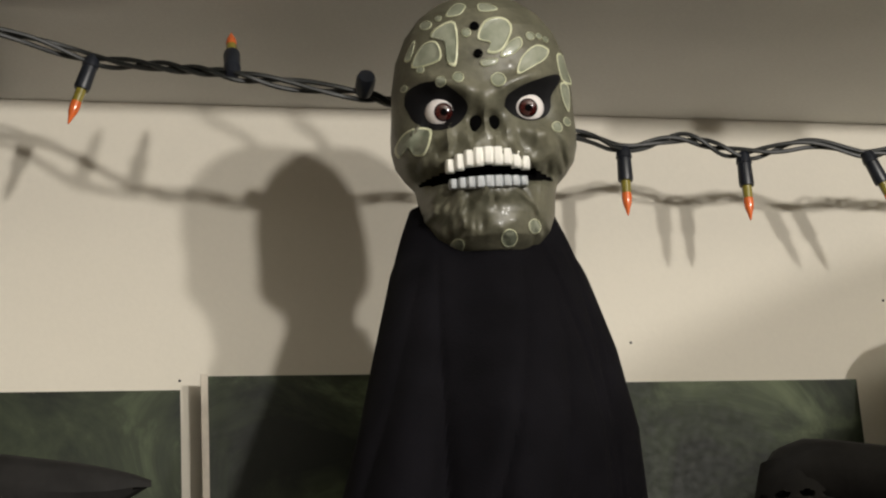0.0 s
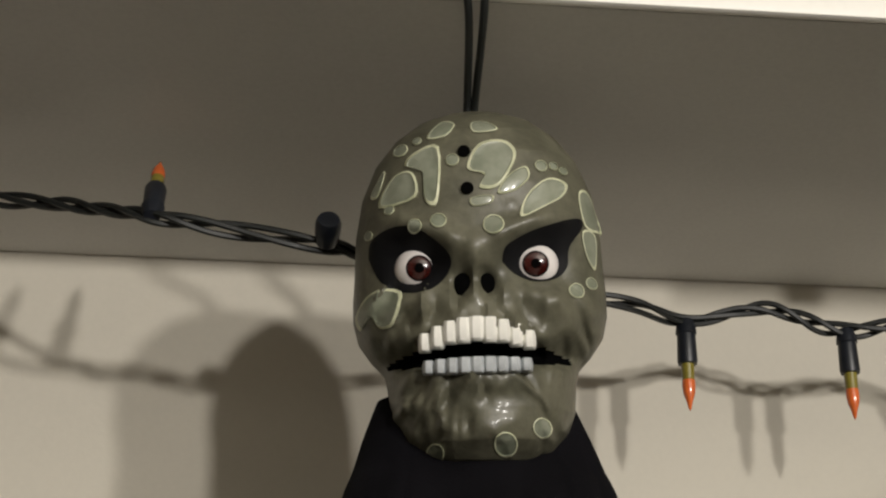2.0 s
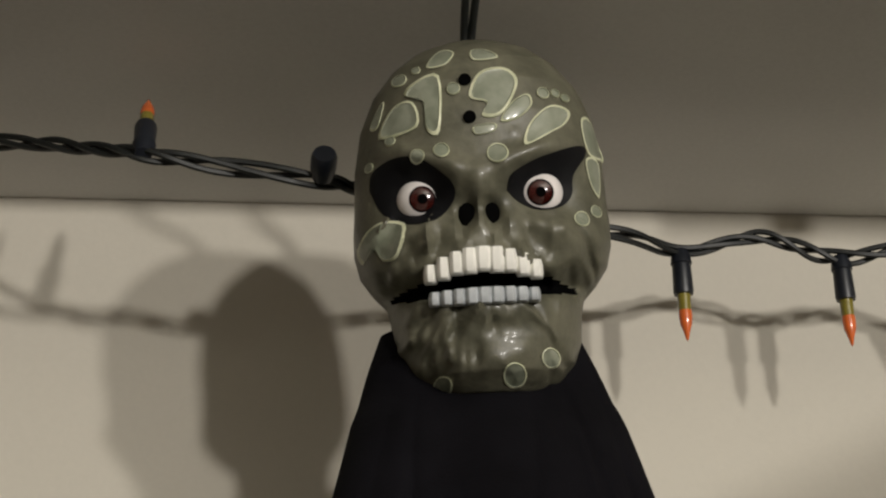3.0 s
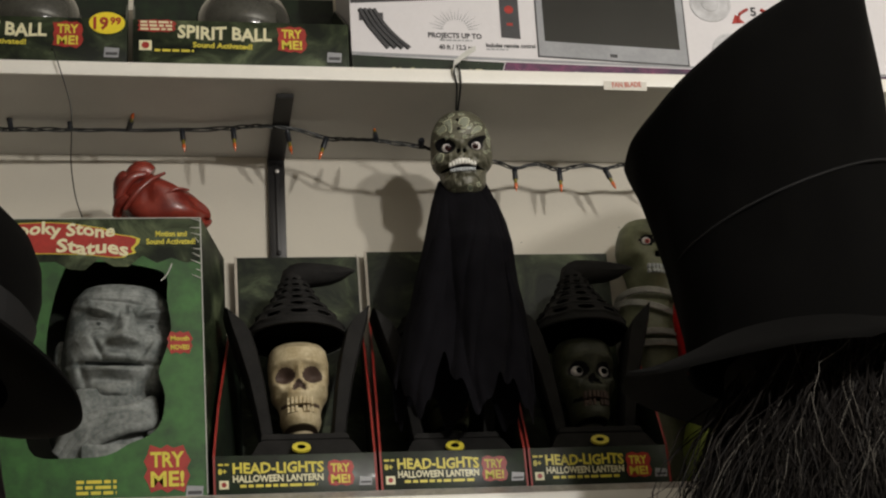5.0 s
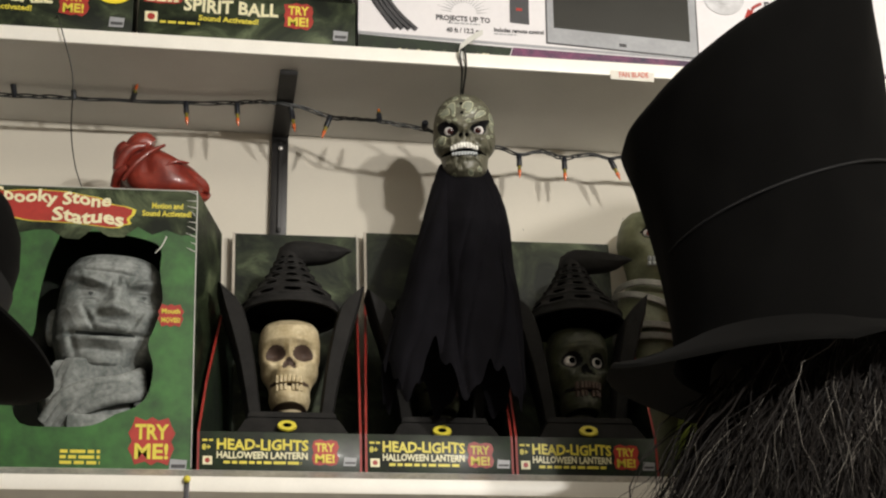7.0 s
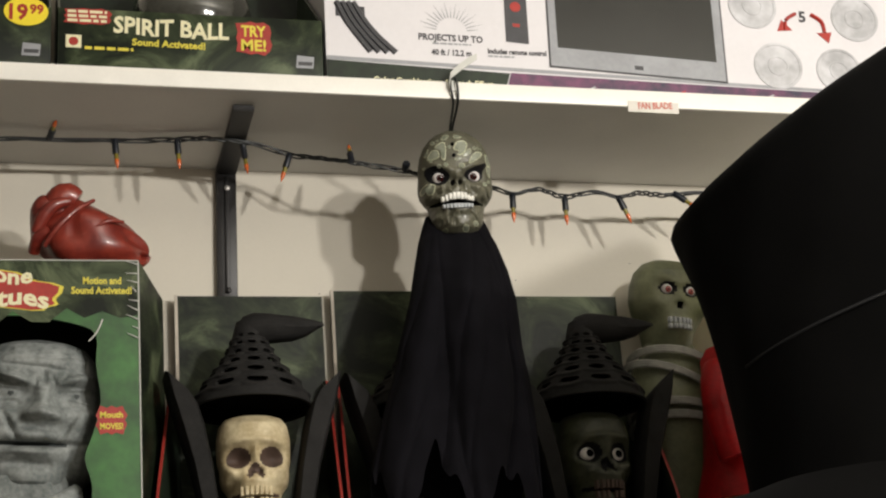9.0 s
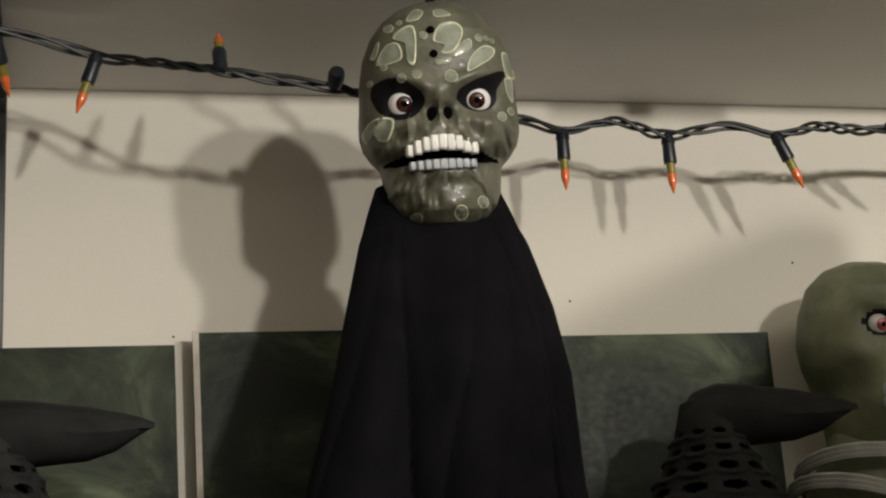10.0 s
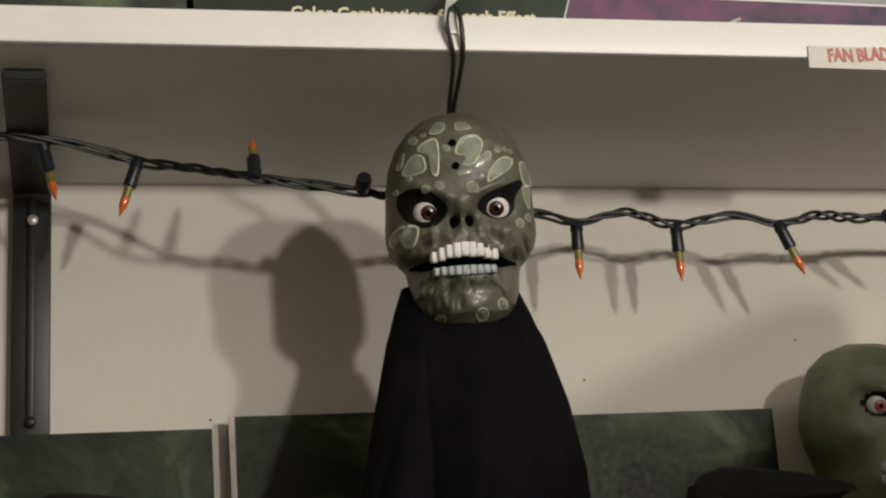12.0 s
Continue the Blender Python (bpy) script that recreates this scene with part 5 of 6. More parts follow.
    prism(bm, [(0.004, 0.005), (0.028, 0.005), (0.029, 0.012), (0.004, 0.012)], 0.0009, 1, plane=tp(x0 + 0.895 * w, y, 0.013))
    part("battery_mark", bm, [M_GREYPRINT, M_INK], front, smooth=False)
    if priced:
        bm = lathe(bmesh.new(), [(0, 0.0010), (0.037, 0.0010), (0.037, 0)], 36, squash=(1, 0.72), m=tp(-0.561, y - 0.0006, 0.095) @ pose(0, 0, 0, 90))
        st = part("price_sticker", bm, M_PRICE, front, "oval yellow price sticker", smooth=False)
        letters("price", "19", 0.029, M_RED, st, tp(-0.589, y - 0.0019, 0.080), width=0.031)
        letters("price", "99", 0.017, M_RED, st, tp(-0.555, y - 0.0019, 0.092), width=0.023)
    return th


def glass_globe(cx):
    rise = (UP_F - UP_B) / (WALL_Y - UP_Y)
    th = thing("glass_globe", (cx, -0.185, UP_TOP - rise * 0.15 + 0.002), label="dark reflective glass globe on a black plastic foot", category="globe", group="boxed globes")
    part("foot", lathe(bmesh.new(), [(0, 0.002), (0.075, 0.002), (0.078, 0.02), (0.06, 0.045), (0.045, 0.06), (0, 0.06)], 32), M_PLASTICBLACK, th)
    bm = ball(bmesh.new(), (0, 0, 0.165), 0.108, seg=40)
    part("globe", bm, M_GLOBE, th, "smoky glass ball")


M_GLOBE = mat("smoky_glass", (0.055, 0.055, 0.045), 0.12, var=0.5, scale=12, bump=0.02, coat=0.8)
globe_box(-0.978, -0.519, True)
globe_box(-0.508, -0.055, False)
globe_box(-1.45, -0.99, False)
glass_globe(-0.72)
glass_globe(-0.27)


def projector_box():
    x0, x1, yf, yb, h = -0.049, 1.17, -0.312, -0.06, 0.42
    th = thing("projector_box", (0, 0, UP_TOP), label="large white printed carton with pictures of a screen and lenses", category="box")
    rise = (UP_F - UP_B) / (WALL_Y - UP_Y)
    hexa_lo = [(x0, yf, -rise * 0.023), (x1, yf, -rise * 0.023), (x1, yb, -rise * 0.275), (x0, yb, -rise * 0.275)]
    body = part("carton", hexa(bmesh.new(), hexa_lo, [(x0, yf, h), (x1, yf, h), (x1, yb, h), (x0, yb, h)]), M_CARDWHITE, th, "white printed card", smooth=False)
    y = yf - 0.0005
    P = text_plane(0, y, 0)
    Z = UP_TOP

    def plate(name, pts, m, d=0.0006, label="", parent=None):
        bm = bmesh.new()
        prism(bm, [(a, b - Z) for a, b in pts], d, plane=P)
        return part(name, bm, m, parent or body, label, smooth=False)

    band = plate("band_print", [(x0, Z + 0.001), (0.27, Z + 0.001), (0.28, 0.315), (x0, 0.326)], M_CARDBLACK, label="black printed band")
    glow = plate("band_print", [(0.272, Z + 0.001), (x1, Z + 0.001), (x1, 0.300), (0.282, 0.316)], M_PURPLE, label="purple light-show picture band")
    plate("grey_line", [(x0, 0.327), (x1, 0.301), (x1, 0.306), (x0, 0.334)], M_GREYPRINT)
    for k in range(5):
        bm = bmesh.new()
        cx = 0.42 + 0.17 * k
        tube(bm, catmull([(cx, y - 0.0006, 0.002), (cx + 0.006, y - 0.0006, 0.010), (cx + 0.016, y - 0.0006, 0.015)], 4), 0.0016, 5)
        part("light_streak", bm, (M_LENS, M_REDVINYL)[k % 2], glow)
    letters("caption", "Color Combinations for each Effect", 0.0105, M_CREAM, band, text_plane(0.033, y - 0.0008, 0.006), width=0.215)
    letters("caption", "PROJECTS UP TO", 0.0125, M_INK, body, text_plane(0.117, y, 0.374 - Z) @ pose(0, 0, 0, 0, 0.5, 0), width=0.117)
    bars("small_print", 0.142, 0.366 - Z, 0.07, 0.003, 1, M_GREYPRINT, body, P, 6)
    letters("caption", "40 ft / 12.2 m", 0.0115, M_INK, body, text_plane(0.139, y, 0.345 - Z), width=0.073)
    letters("caption", "Includes remote control", 0.0100, M_INK, body, text_plane(0.242, y, 0.353 - Z), width=0.108)
    bars("small_print", 0.242, 0.346 - Z, 0.05, 0.003, 1, M_GREYPRINT, body, P, 9)
    bm = bmesh.new()
    for k in range(17):
        a = math.pi * (0.04 + 0.92 * k / 16)
        r0, r1 = 0.028, 0.050 + 0.010 * (k % 2)
        c, s = math.cos(a), math.sin(a)
        px, pz = 0.178, 0.392 - Z
        wv = 0.0009
        prism(bm, [(px + r0 * c - wv * s, pz + r0 * s + wv * c), (px + r0 * c + wv * s, pz + r0 * s - wv * c), (px + r1 * c, pz + r1 * s)], 0.0005, plane=P)
    part("sunburst_print", bm, M_GREYPRINT, body, "grey line sunburst", smooth=False)
    rem = plate("remote_print", [(0.277, 0.378), (0.319, 0.375), (0.320, 0.56), (0.279, 0.56)], M_INK, 0.0008, "black remote control picture")
    plate("button_print", [(0.291, 0.408), (0.304, 0.4075), (0.304, 0.414), (0.291, 0.4145)], M_RED, 0.0012, parent=rem)
    bm = lathe(bmesh.new(), [(0, 0.0014), (0.010, 0.0014), (0.010, 0)], 18, m=text_plane(0.298, y, 0.448 - Z) @ pose(0, 0, 0, 90))
    part("button_print", bm, M_RED, rem, smooth=False)
    scr = plate("screen_print", [(0.354, 0.331), (0.690, 0.315), (0.694, 0.60), (0.358, 0.60)], M_INK, 0.0006, "picture of a silver-framed screen")
    plate("bezel", [(0.3575, 0.3345), (0.687, 0.3185), (0.691, 0.597), (0.361, 0.597)], M_GREYPRINT, 0.0010, parent=scr)
    plate("glass_print", [(0.372, 0.371), (0.672, 0.357), (0.675, 0.597), (0.374, 0.597)], M_SCREEN, 0.0014, parent=scr)
    plate("badge_print", [(0.514, 0.334), (0.530, 0.333), (0.530, 0.341), (0.514, 0.342)], M_INK, 0.0014, parent=scr)
    for lx, lz, lr in ((0.792, 0.356, 0.047), (0.912, 0.352, 0.045), (0.755, 0.478, 0.047), (0.957, 0.462, 0.047), (1.06, 0.38, 0.045)):
        bm = lathe(bmesh.new(), [(0, 0.0008), (lr * 0.35, 0.0008), (lr * 0.36, 0.0016), (lr * 0.42, 0.0016), (lr * 0.43, 0.0008), (lr * 0.88, 0.0008), (lr * 0.9, 0.0018), (lr, 0.0014), (lr, 0)], 36, m=text_plane(lx, y, lz - Z) @ pose(0, 0, 0, 90))
        part("lens_print", bm, M_LENS, body, "clear round lens picture")
    letters("number", "5", 0.022, M_INK, body, text_plane(0.845, y, 0.450 - Z))
    for sx, px in ((-1, 0.815), (1, 0.893)):
        bm = bmesh.new()
        prism(bm, [(px - 0.016, 0.428 - Z), (px + 0.014, 0.431 - Z), (px + sx * 0.006, 0.408 - Z if sx > 0 else 0.452 - Z)], 0.0007, plane=P)
        tube(bm, catmull([(px, y - 0.0004, 0.43 - Z), (px - sx * 0.004, y - 0.0004, 0.452 - Z), (px - sx * 0.024, y - 0.0004, 0.466 - Z)], 4), 0.004, 5)
        part("arrow_print", bm, M_RED, body, "curved red arrow", smooth=False)
    bm = bmesh.new()
    for k in range(4):
        tube(bm, catmull([(-0.028 + 0.010 * k, y, 0.440 - Z), (-0.012 + 0.011 * k, y, 0.405 - Z), (0.008 + 0.012 * k, y, 0.375 - Z), (0.030 + 0.015 * k, y, 0.345 - Z)], 5), 0.0058, 6)
    box_bm(-0.03, 0.022, y - 0.001, y + 0.0001, 0.412 - Z, 0.432 - Z, 0, bm)
    prism(bm, [(x0 + 0.002, 0.455 - Z), (0.16, 0.47 - Z), (0.21, 0.49 - Z), (0.2, 0.6 - Z), (x0 + 0.002, 0.6 - Z)], 0.001, plane=P)
    part("projector_print", bm, M_INK, body, "black projector and stand picture")
    return th


projector_box()

# ---- dolls at the end of the shelf ----


def shelf_top(x):
    return LOW_Z + math.tan(radians(TILT)) * x + 0.001


def blob(bm, rows, cx, cy, mi, seg=40, wave=0.0, k=7, box=1.0):
    """A soft body from rows of (z, centre x, half width, half depth)."""
    rings = []
    for z, dx, a, b in rows:
        ring = []
        for i in range(seg):
            t = 2 * math.pi * i / seg
            r = 1 + wave * math.sin(k * t + z * 25) + 0.6 * wave * math.sin((k + 4) * t - z * 40)
            ring.append(bm.verts.new((cx + dx + a * r * math.copysign(abs(math.cos(t)) ** box, math.cos(t)), cy + b * r * math.copysign(abs(math.sin(t)) ** box, math.sin(t)), z)))
        rings.append(ring)
    for a, b in zip(rings, rings[1:]):
        for i in range(seg):
            bm.faces.new((a[i], a[(i + 1) % seg], b[(i + 1) % seg], b[i])).material_index = mi
    bm.faces.new(rings[0][::-1]).material_index = mi
    bm.faces.new(rings[-1]).material_index = mi


def skeleton_doll():
    mats = [M_DOLLGREEN, M_SOCKET, M_EYEWHITE, M_PINKIRIS, M_SHADEPUPIL, M_TEETHGREY, M_BANDAGE, M_CLOTH]
    m = pose(0.620, -0.072, -0.020, 8, 4, 5)
    hw = [(0.075, 0.006), (0.072, 0.03), (0.062, 0.052), (0.045, 0.066), (0.02, 0.073), (-0.01, 0.074), (-0.03, 0.069), (-0.05, 0.058), (-0.07, 0.05), (-0.095, 0.044), (-0.108, 0.03), (-0.112, 0.008)]
    front = [(0.075, 0.006), (0.066, 0.04), (0.045, 0.058), (0.0, 0.064), (-0.06, 0.066), (-0.1, 0.055), (-0.112, 0.02)]
    back = [(0.075, 0.006), (0.05, 0.055), (0, 0.062), (-0.112, 0.03)]
    f = [(0.0, -0.012, 0.008, 0.012, 0, 0.006), (0, -0.022, 0.007, 0.006, 0, -0.010), (0, -0.066, 0.03, 0.016, 0, 0.010)]
    for s in (-1, 1):
        f += [(s * 0.0225, 0.008, 0.015, 0.011, 0, -0.008), (s * 0.023, 0.025, 0.018, 0.006, 14 * s, 0.006), (s * 0.045, -0.02, 0.014, 0.01, 0, 0.006), (s * 0.043, -0.055, 0.012, 0.022, 0, -0.012)]

    def pick(u, w, fr):
        if fr:
            for s in (-1, 1):
                if ((u - s * 0.0225) / 0.0165) ** 2 + ((w - 0.009) / 0.0125) ** 2 < 1:
                    return 1
            # nose hole, its shade coloured black
            if (u / 0.006) ** 2 + ((w + 0.021) / 0.0065) ** 2 < 1:
                return 4
        return 0

    bm = bmesh.new()
    surf = head_grid(bm, hw, front, back, 0.075, -0.112, f, pick, 80, 90, 0.95, m)
    for s in (-1, 1):
        eyeball(bm, (s * 0.0225, surf(s * 0.0225, 0.008) + 0.004, 0.008), 0.0115, 2, 3, 4, m, (4, 2))
    for i in range(6):
        u = -0.0235 + 0.047 * (i + 0.5) / 6
        tooth(bm, surf, u, -0.046, -0.057, 0.0083, 0.003, 5, m)
        tooth(bm, surf, u, -0.0675, -0.0585, 0.0083, 0.003, 5, m)
    z0 = shelf_top(0.62)
    blob(bm, [(z0, 0, 0.05, 0.05), (z0 + 0.1, 0, 0.055, 0.05), (z0 + 0.22, -0.005, 0.06, 0.052), (-0.28, 0, 0.075, 0.055), (-0.2, 0, 0.082, 0.055), (-0.15, 0, 0.07, 0.05), (-0.12, 0, 0.05, 0.045), (-0.10, 0, 0.045, 0.04)], 0.615, -0.066, 0)
    # bandage loops round the chest
    for z, a, t in ((-0.15, 0.078, -14), (-0.19, 0.088, -32), (-0.245, 0.085, -6), (-0.27, 0.083, -4)):
        pts = []
        for k in range(25):
            q = 2 * math.pi * k / 24
            pts.append(Vector((0.615 + a * math.cos(q), -0.066 + 0.064 * math.sin(q), z + math.tan(radians(t)) * a * math.cos(q) * 0.6 + 0.015 * math.sin(-q))))
        for off in (-0.006, 0.0, 0.006):
            tube(bm, [p + Vector((0, 0, off * 0.7)) for p in pts], 0.0034, 6, 6, caps=False)
    return solo("skeleton_doll", bm, mats, "grey-green skeleton doll wrapped in grey bandages, standing against the wall", "halloween doll")


skeleton_doll()


def caped_doll():
    bm = bmesh.new()
    z0 = shelf_top(0.72)
    cx, cy = 0.715, -0.155
    blob(bm, [(z0, -0.03, 0.055, 0.05), (z0 + 0.05, -0.03, 0.062, 0.055), (z0 + 0.12, -0.02, 0.07, 0.06), (z0 + 0.2, 0, 0.07, 0.058), (-0.30, 0.0, 0.055, 0.05), (-0.16, 0.0, 0.045, 0.042), (-0.10, 0.01, 0.04, 0.04)], cx, cy, 0, wave=0.02)
    blob(bm, [(-0.425, 0.02, 0.118, 0.075), (-0.40, 0.02, 0.112, 0.075), (-0.33, 0.005, 0.085, 0.066), (-0.27, -0.01, 0.067, 0.058), (-0.22, -0.008, 0.062, 0.055), (-0.165, -0.012, 0.060, 0.050), (-0.142, -0.014, 0.045, 0.04), (-0.138, -0.014, 0.03, 0.03)], cx, cy, 1, wave=0.035, k=6)
    tube(bm, catmull([(cx - 0.06, cy - 0.05, -0.19), (cx - 0.075, cy - 0.065, -0.24), (cx - 0.07, cy - 0.07, -0.30), (cx - 0.055, cy - 0.07, -0.36)], 5), [0.024, 0.027, 0.028, 0.028] + [0.027] * 12, 12, 1)
    blob(bm, [(-0.10, 0, 0.03, 0.03), (-0.08, 0.0, 0.06, 0.05), (-0.03, 0.005, 0.07, 0.058), (0.02, 0.0, 0.066, 0.055), (0.045, 0, 0.045, 0.04), (0.052, 0, 0.02, 0.02)], cx + 0.035, cy + 0.05, 0, wave=0.02, k=5)
    return solo("caped_doll", bm, [M_LIME, M_REDVINYL], "lime-green monster doll in a bright red satin costume", "halloween doll")


caped_doll()

# ---- hatted mannequin heads in front of the shelf ----


def bowler():
    th = thing("bowler_hat", (-0.914, -1.07, -0.657), rz=0, ry=15, label="black felt bowler hat with ribbon band on a mannequin head", category="hat")
    th.scale = (1.0, 1.0, 0.86)
    bm = bmesh.new()
    lathe(bm, [(0.243, 0.0), (0.246, 0.05), (0.248, 0.12), (0.245, 0.18), (0.232, 0.23), (0.207, 0.272), (0.170, 0.302), (0.12, 0.320), (0.06, 0.328), (0, 0.330)], 64, squash=(1.0, 0.88))
    crown = part("crown", bm, M_FELT, th)
    bm = bmesh.new()
    seg = 80
    prof = [(0.240, 0.010), (0.275, 0.003), (0.31, -0.001), (0.342, 0.004), (0.352, 0.012), (0.355, 0.004), (0.345, -0.006), (0.31, -0.012), (0.275, -0.010), (0.240, -0.004)]
    rings = []
    for r, z in prof:
        rings.append([bm.verts.new((r * math.cos(t), 0.88 * r * math.sin(t), z + 0.30 * (r - 0.24) * abs(math.sin(t)) ** 2 - 0.10 * (r - 0.24) * abs(math.cos(t)))) for t in (2 * math.pi * k / seg for k in range(seg))])
    for a, b in zip(rings, rings[1:] + rings[:1]):
        for k in range(seg):
            bm.faces.new((a[k], a[(k + 1) % seg], b[(k + 1) % seg], b[k]))
    part("brim", bm, M_FELT, th, "curled felt brim")
    bm = lathe(bmesh.new(), [(0.246, 0.012), (0.2495, 0.014), (0.251, 0.125), (0.2475, 0.128)], 64, squash=(1.0, 0.88))
    part("hat_band", bm, M_RIBBON, th, "black ribbon band")
    # flat bow on the camera's side
    bm = bmesh.new()
    for sx in (-1, 1):
        pts = [(0.0, 0.045), (0.0, 0.095), (sx * 0.075, 0.118), (sx * 0.095, 0.025), (sx * 0.06, 0.012)]
        m = pose(0, 0, 0, 0, 0, 42) @ Matrix.Translation((0, -0.2365, 0))
        a = [bm.verts.new(m @ Vector((x, 0.10 * abs(x) + 0.4 * x * x, z))) for x, z in pts]
        b = [bm.verts.new(m @ Vector((x, 0.10 * abs(x) + 0.4 * x * x - 0.012, z))) for x, z in pts]
        bm.faces.new(a), bm.faces.new(b[::-1])
        for i in range(5):
            bm.faces.new((a[i], a[(i + 1) % 5], b[(i + 1) % 5], b[i]))
    part("bow", bm, M_RIBBON, th, "flat black ribbon bow")


bowler()


def ear(bm, m, size, mi=0):
    """An ear on the plane x, z of m: rim, inner fold, bowl and lobe."""
    def P(x, z, y=0.0):
        return m @ Vector((x * size, y * size, z * size))
    outer = [(-0.12, 0.05), (-0.16, 0.28), (-0.06, 0.47), (0.12, 0.52), (0.28, 0.42), (0.33, 0.2), (0.27, -0.05), (0.17, -0.27), (0.05, -0.44), (-0.08, -0.5), (-0.17, -0.42), (-0.18, -0.28)]
    pts = catmull([P(x, z, -0.10) for x, z in outer], 4)
    tube(bm, pts, [size * (0.05 if i < 34 else 0.05 + 0.045 * min(1, (i - 34) / 6)) for i in range(len(pts))], 10, mi)
    pts = catmull([P(-0.02, 0.26, -0.06), P(0.10, 0.36, -0.07), (P(0.19, 0.22, -0.07)), P(0.14, 0.0, -0.07), P(0.02, -0.16, -0.06), P(-0.09, -0.17, -0.05)], 4)
    tube(bm, pts, size * 0.045, 8, mi)
    rim = catmull([P(x * 0.97, z * 0.97, -0.035) for x, z in outer + outer[:1]], 3)[:-1]
    c = bm.verts.new(P(0.03, 0.03, 0.02))
    vs = [bm.verts.new(p) for p in rim]
    for i in range(len(vs)):
        bm.faces.new((vs[i], vs[(i + 1) % len(vs)], c)).material_index = mi
    vs2 = [bm.verts.new(p + (m.to_3x3() @ Vector((0, 0.16 * size, 0)))) for p in rim]
    for i in range(len(vs)):
        bm.faces.new((vs[i], vs[(i + 1) % len(vs)], vs2[(i + 1) % len(vs)], vs2[i])).material_index = mi


def strand(bm, rnd, start, way, length, r, mi, curl=0.05):
    p, d = Vector(start), Vector(way).normalized()
    pts = [p.copy()]
    for k in range(7):
        d = (d + Vector((rnd.uniform(-1, 1), rnd.uniform(-1, 1), rnd.uniform(-1, 0.4))) * curl + Vector((0, 0, -0.10))).normalized()
        p = p + d * length / 7
        pts.append(p.copy())
    tube(bm, pts, [r, r, r, r * 0.9, r * 0.8, r * 0.7, r * 0.5, r * 0.2], 4, mi, caps=False)


def pale_head():
    """Latex head under the bowler, seen from behind its ear; face turned aside, wig behind, on a stand pole."""
    bm = bmesh.new()
    c = Vector((-0.935, -1.07, -0.80))
    rnd = random.Random(4)
    rows = []
    for i in range(41):
        t = i / 40
        z = -0.60 - 0.46 * t
        if t < 0.62:
            a = 0.205 + 0.012 * math.sin(t * 5)
            dx = 0.0
        else:
            k = (t - 0.62) / 0.38
            a = 0.21 - 0.085 * math.sin(min(1, k * 1.2) * math.pi / 2)
            dx = 0.03 * k
        rows.append((z, dx, a, a * 0.80))
    rows += [(-1.12, 0.03, 0.05, 0.05), (FLOOR_Z + 0.08, 0.03, 0.04, 0.04), (FLOOR_Z + 0.047, 0.03, 0.16, 0.16), (FLOOR_Z + 0.046, 0.03, 0.16, 0.16)]
    blob(bm, rows, c.x, c.y, 0, seg=72, wave=0.012, k=11)
    ear(bm, Matrix.Translation((-0.798, -1.216, -0.785)) @ pose(0, 0, 0, 0, -8, 32), 0.155)
    for i in range(330):
        a = rnd.uniform(-0.55, 0.85)
        x = -0.93 + 0.23 * math.cos(a) + rnd.uniform(-0.02, 0.0)
        y = -1.07 + 0.19 * math.sin(a)
        if y < -1.15:
            continue
        strand(bm, rnd, (x, y, -0.64 + rnd.uniform(-0.03, 0.03)), (0.10 + rnd.uniform(-0.05, 0.08), rnd.uniform(-0.08, 0.02), -1), rnd.uniform(0.3, 0.48), 0.0055, 1, 0.05)
    return solo("mannequin_head", bm, [M_LATEX, M_HAIR], "pale latex mannequin head with a large ear and black hair", "mannequin head", at=Matrix.Translation((-0.015, 0, -0.045)))


pale_head()


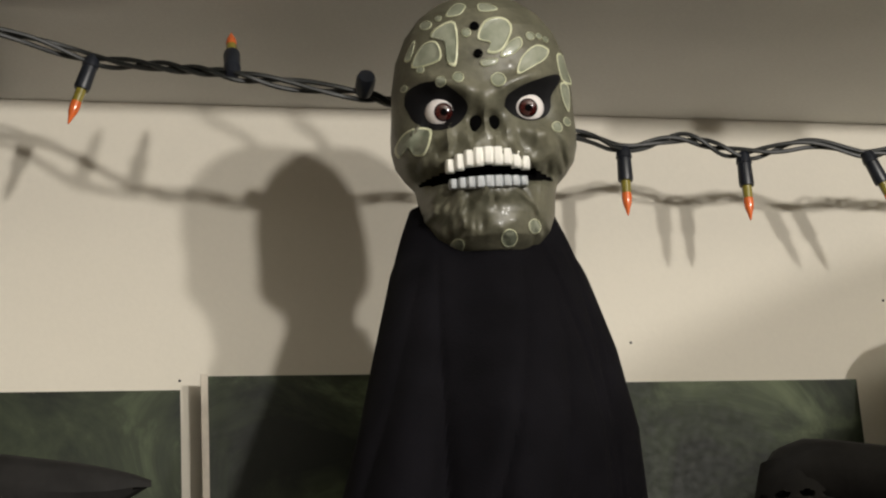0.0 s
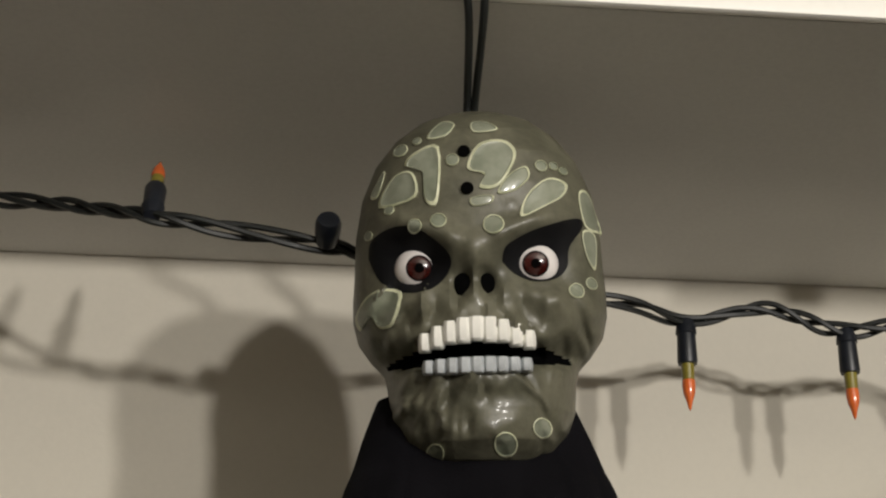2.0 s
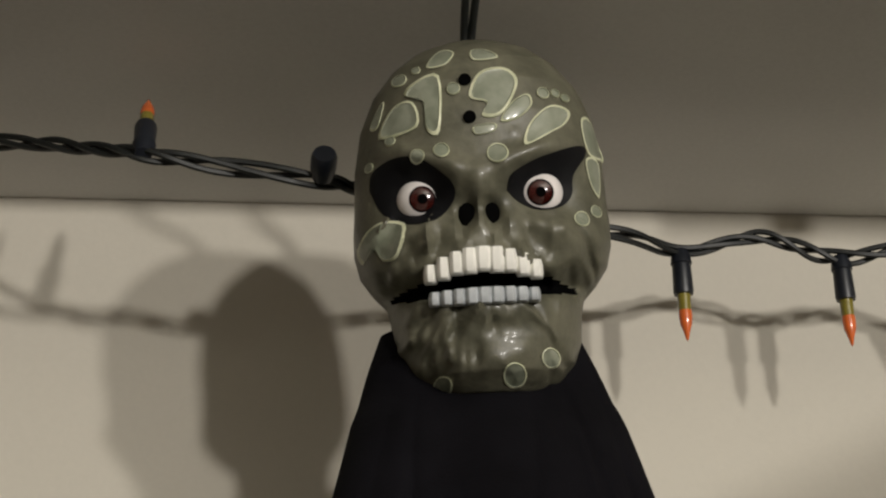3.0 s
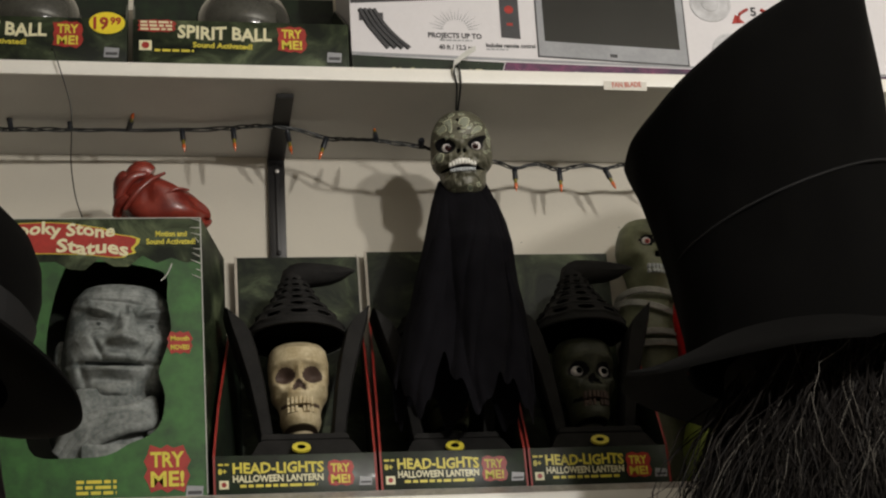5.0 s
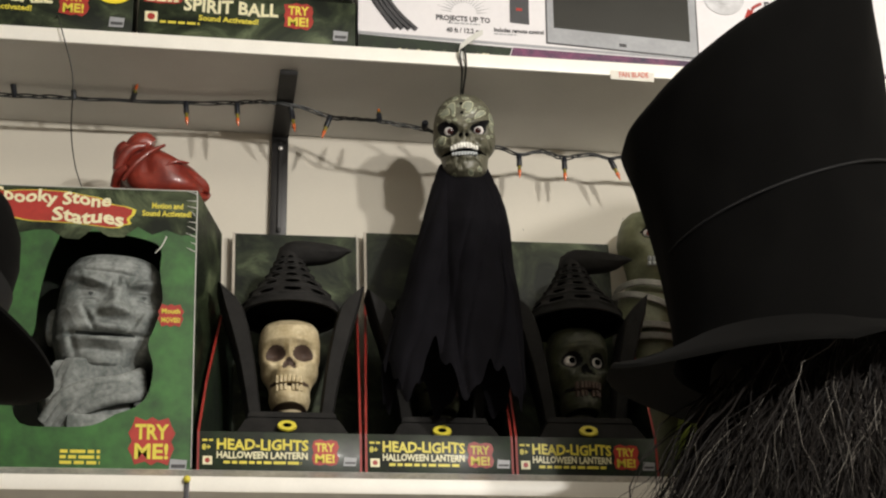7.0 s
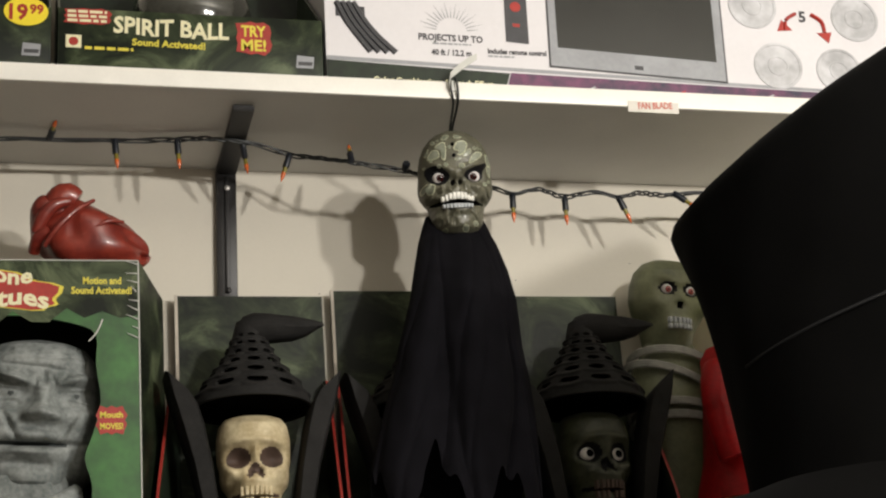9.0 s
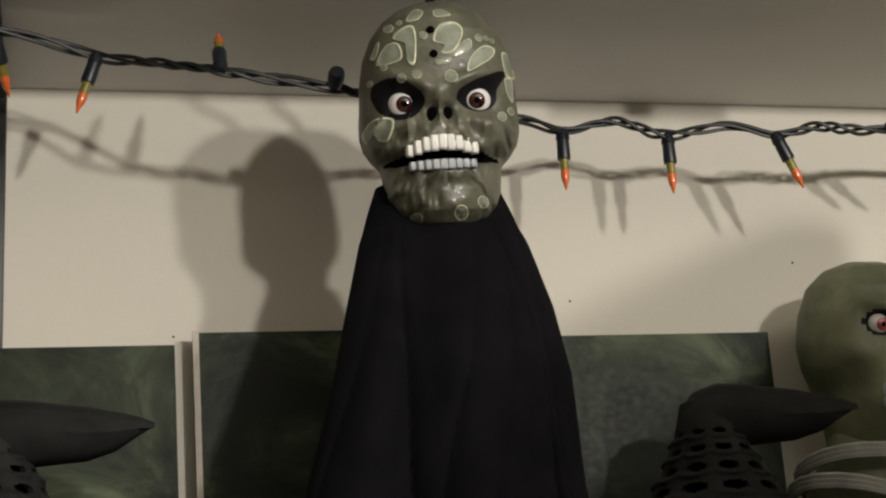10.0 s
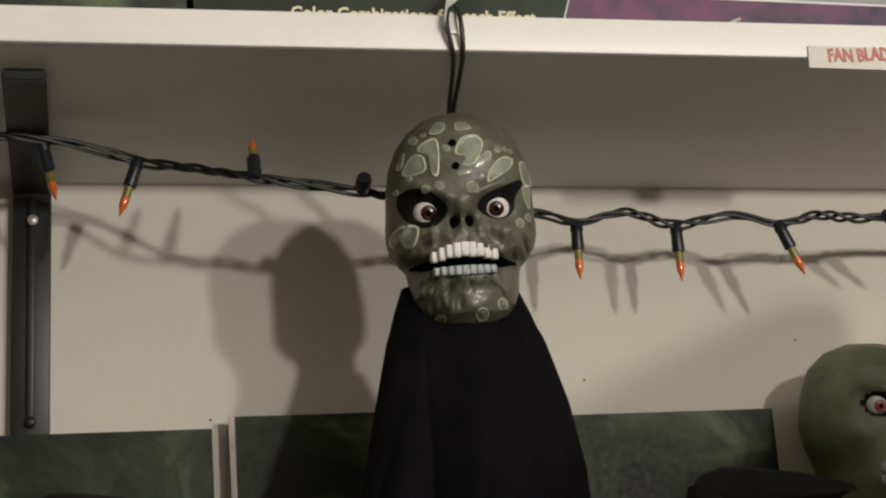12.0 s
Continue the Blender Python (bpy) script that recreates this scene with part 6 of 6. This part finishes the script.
def slouch_hat():
    th = thing("tall_slouch_hat", (0.713, -0.80, -0.568), label="tall black felt hat with a slumped crown and drooping brim", category="hat")
    th.scale = (1.05, 1.05, 1.05)
    bm = bmesh.new()
    seg, rows = 72, 26
    rings = []
    for i in range(rows + 1):
        t = i / rows
        e = t ** 1.6
        cx, cz = -0.050 - 0.030 * e, 0.535 * t
        tilt = radians(34) * t ** 1.3
        r = 0.190 + 0.080 * t ** 1.8
        ring = []
        for k in range(seg):
            a = 2 * math.pi * k / seg
            rr = r * (1 + 0.012 * math.sin(5 * a + 6 * t) + 0.008 * math.sin(11 * a - 9 * t))
            u = rr * math.cos(a)
            ring.append(bm.verts.new((cx + u * math.cos(tilt), 0.95 * rr * math.sin(a), cz + u * math.sin(tilt))))
        rings.append(ring)
    c = Vector((-0.080, 0, 0.535))
    nrm = Vector((-math.sin(radians(34)), 0, math.cos(radians(34))))
    for sc, up in ((0.985, 0.012), (0.94, 0.022), (0.8, 0.03), (0.5, 0.038)):
        rings.append([bm.verts.new(c + (v.co - c) * sc + nrm * up) for v in rings[rows]])
    for a, b in zip(rings, rings[1:]):
        for k in range(seg):
            bm.faces.new((a[k], a[(k + 1) % seg], b[(k + 1) % seg], b[k]))
    bm.faces.new(rings[-1])
    crown = part("crown", bm, M_FELT, th, "slumped flaring felt crown")
    # stitched seam that runs round the crown
    bm = bmesh.new()
    pts = []
    for k in range(33):
        a = math.pi + 0.2 + (math.pi - 0.4) * k / 32
        t = 0.38 + 0.16 * (k / 32)
        e = t ** 1.6
        tilt = radians(34) * t ** 1.3
        r = (0.190 + 0.080 * t ** 1.8) * 1.012
        u = r * math.cos(a)
        pts.append((-0.050 - 0.030 * e + u * math.cos(tilt), 0.95 * r * math.sin(a), 0.535 * t + u * math.sin(tilt)))
    tube(bm, pts, 0.0022, 6)
    part("seam", bm, M_RIBBON, crown)
    bm = bmesh.new()
    seg = 96
    prof = [(0.196, 0.008), (0.24, 0.004), (0.28, 0.0), (0.305, -0.002), (0.308, -0.008), (0.28, -0.012), (0.24, -0.010), (0.196, -0.006)]
    rings = []
    for r, z in prof:
        ring = []
        for k in range(seg):
            a = 2 * math.pi * k / seg
            out = (r - 0.196) / 0.11
            front = max(0.0, -math.sin(a))
            left = max(0.0, -math.cos(a))
            sag = 0.13 * out * max(0.0, math.cos(a)) - 0.015 * out - 0.105 * out * front * (0.55 + 0.45 * left) + 0.012 * out * math.sin(3 * a + 1) + 0.01 * out * left
            ring.append(bm.verts.new((r * math.cos(a) - 0.048, 0.95 * r * math.sin(a), z + sag)))
        rings.append(ring)
    for a, b in zip(rings, rings[1:] + rings[:1]):
        for k in range(seg):
            bm.faces.new((a[k], a[(k + 1) % seg], b[(k + 1) % seg], b[k]))
    part("brim", bm, M_FELT, th, "wide drooping felt brim")


slouch_hat()


def haired_head():
    bm = bmesh.new()
    rnd = random.Random(8)
    rows = [(-0.574, 0, 0.185, 0.17)] + [(-0.60 - 0.045 * i, 0, 0.19 - 0.0025 * i * i, 0.175 - 0.002 * i * i) for i in range(8)] + [(-0.98, 0, 0.07, 0.07), (-1.05, 0, 0.04, 0.04), (FLOOR_Z + 0.06, 0, 0.04, 0.04), (FLOOR_Z + 0.005, 0, 0.16, 0.16)]
    blob(bm, rows[:7], 0.67, -0.95, 1, seg=48)
    blob(bm, rows[6:], 0.675, -0.952, 0, seg=48)
    for i in range(3600):
        a = rnd.uniform(math.pi * 0.9, math.pi * 1.85)
        r = rnd.uniform(0.13, 0.205)
        x, y = 0.685 + r * math.cos(a), -0.95 + r * math.sin(a)
        if x > 0.80 and rnd.random() < 0.75:
            continue
        grey = rnd.random() < 0.13
        strand(bm, rnd, (x, y, -0.595 - 0.25 * max(0, 0.56 - x) + rnd.uniform(-0.12, 0.01)), (-0.40 + rnd.uniform(-0.35, 0.4), rnd.uniform(-0.3, 0.2), -0.8 + rnd.uniform(-0.2, 0.2)), rnd.uniform(0.20, 0.40), 0.0007 if grey else rnd.uniform(0.0007, 0.0019), 2 if grey else 1, 0.35)
    return solo("mannequin_head", bm, [M_LATEX, M_HAIR, M_GREYHAIR], "mannequin head with long tousled black and grey wig hair", "mannequin head", at=Matrix.Translation((0.038, 0.15, -0.003)))


haired_head()


# a yellow-headed pin with a paper tail on the lower shelf's edge
pin = thing("price_pin", tuple(low(-0.366, -0.3146, -0.03)), label="yellow-headed pin holding a dark tag on the shelf edge", category="pin")
part("pin_head", ball(bmesh.new(), (0, -0.006, 0), 0.007, seg=14), M_YELLOW, pin)
part("tag", box_bm(-0.005, 0.005, -0.0022, -0.0006, -0.045, 0.002, 0.0005), M_INK, pin)
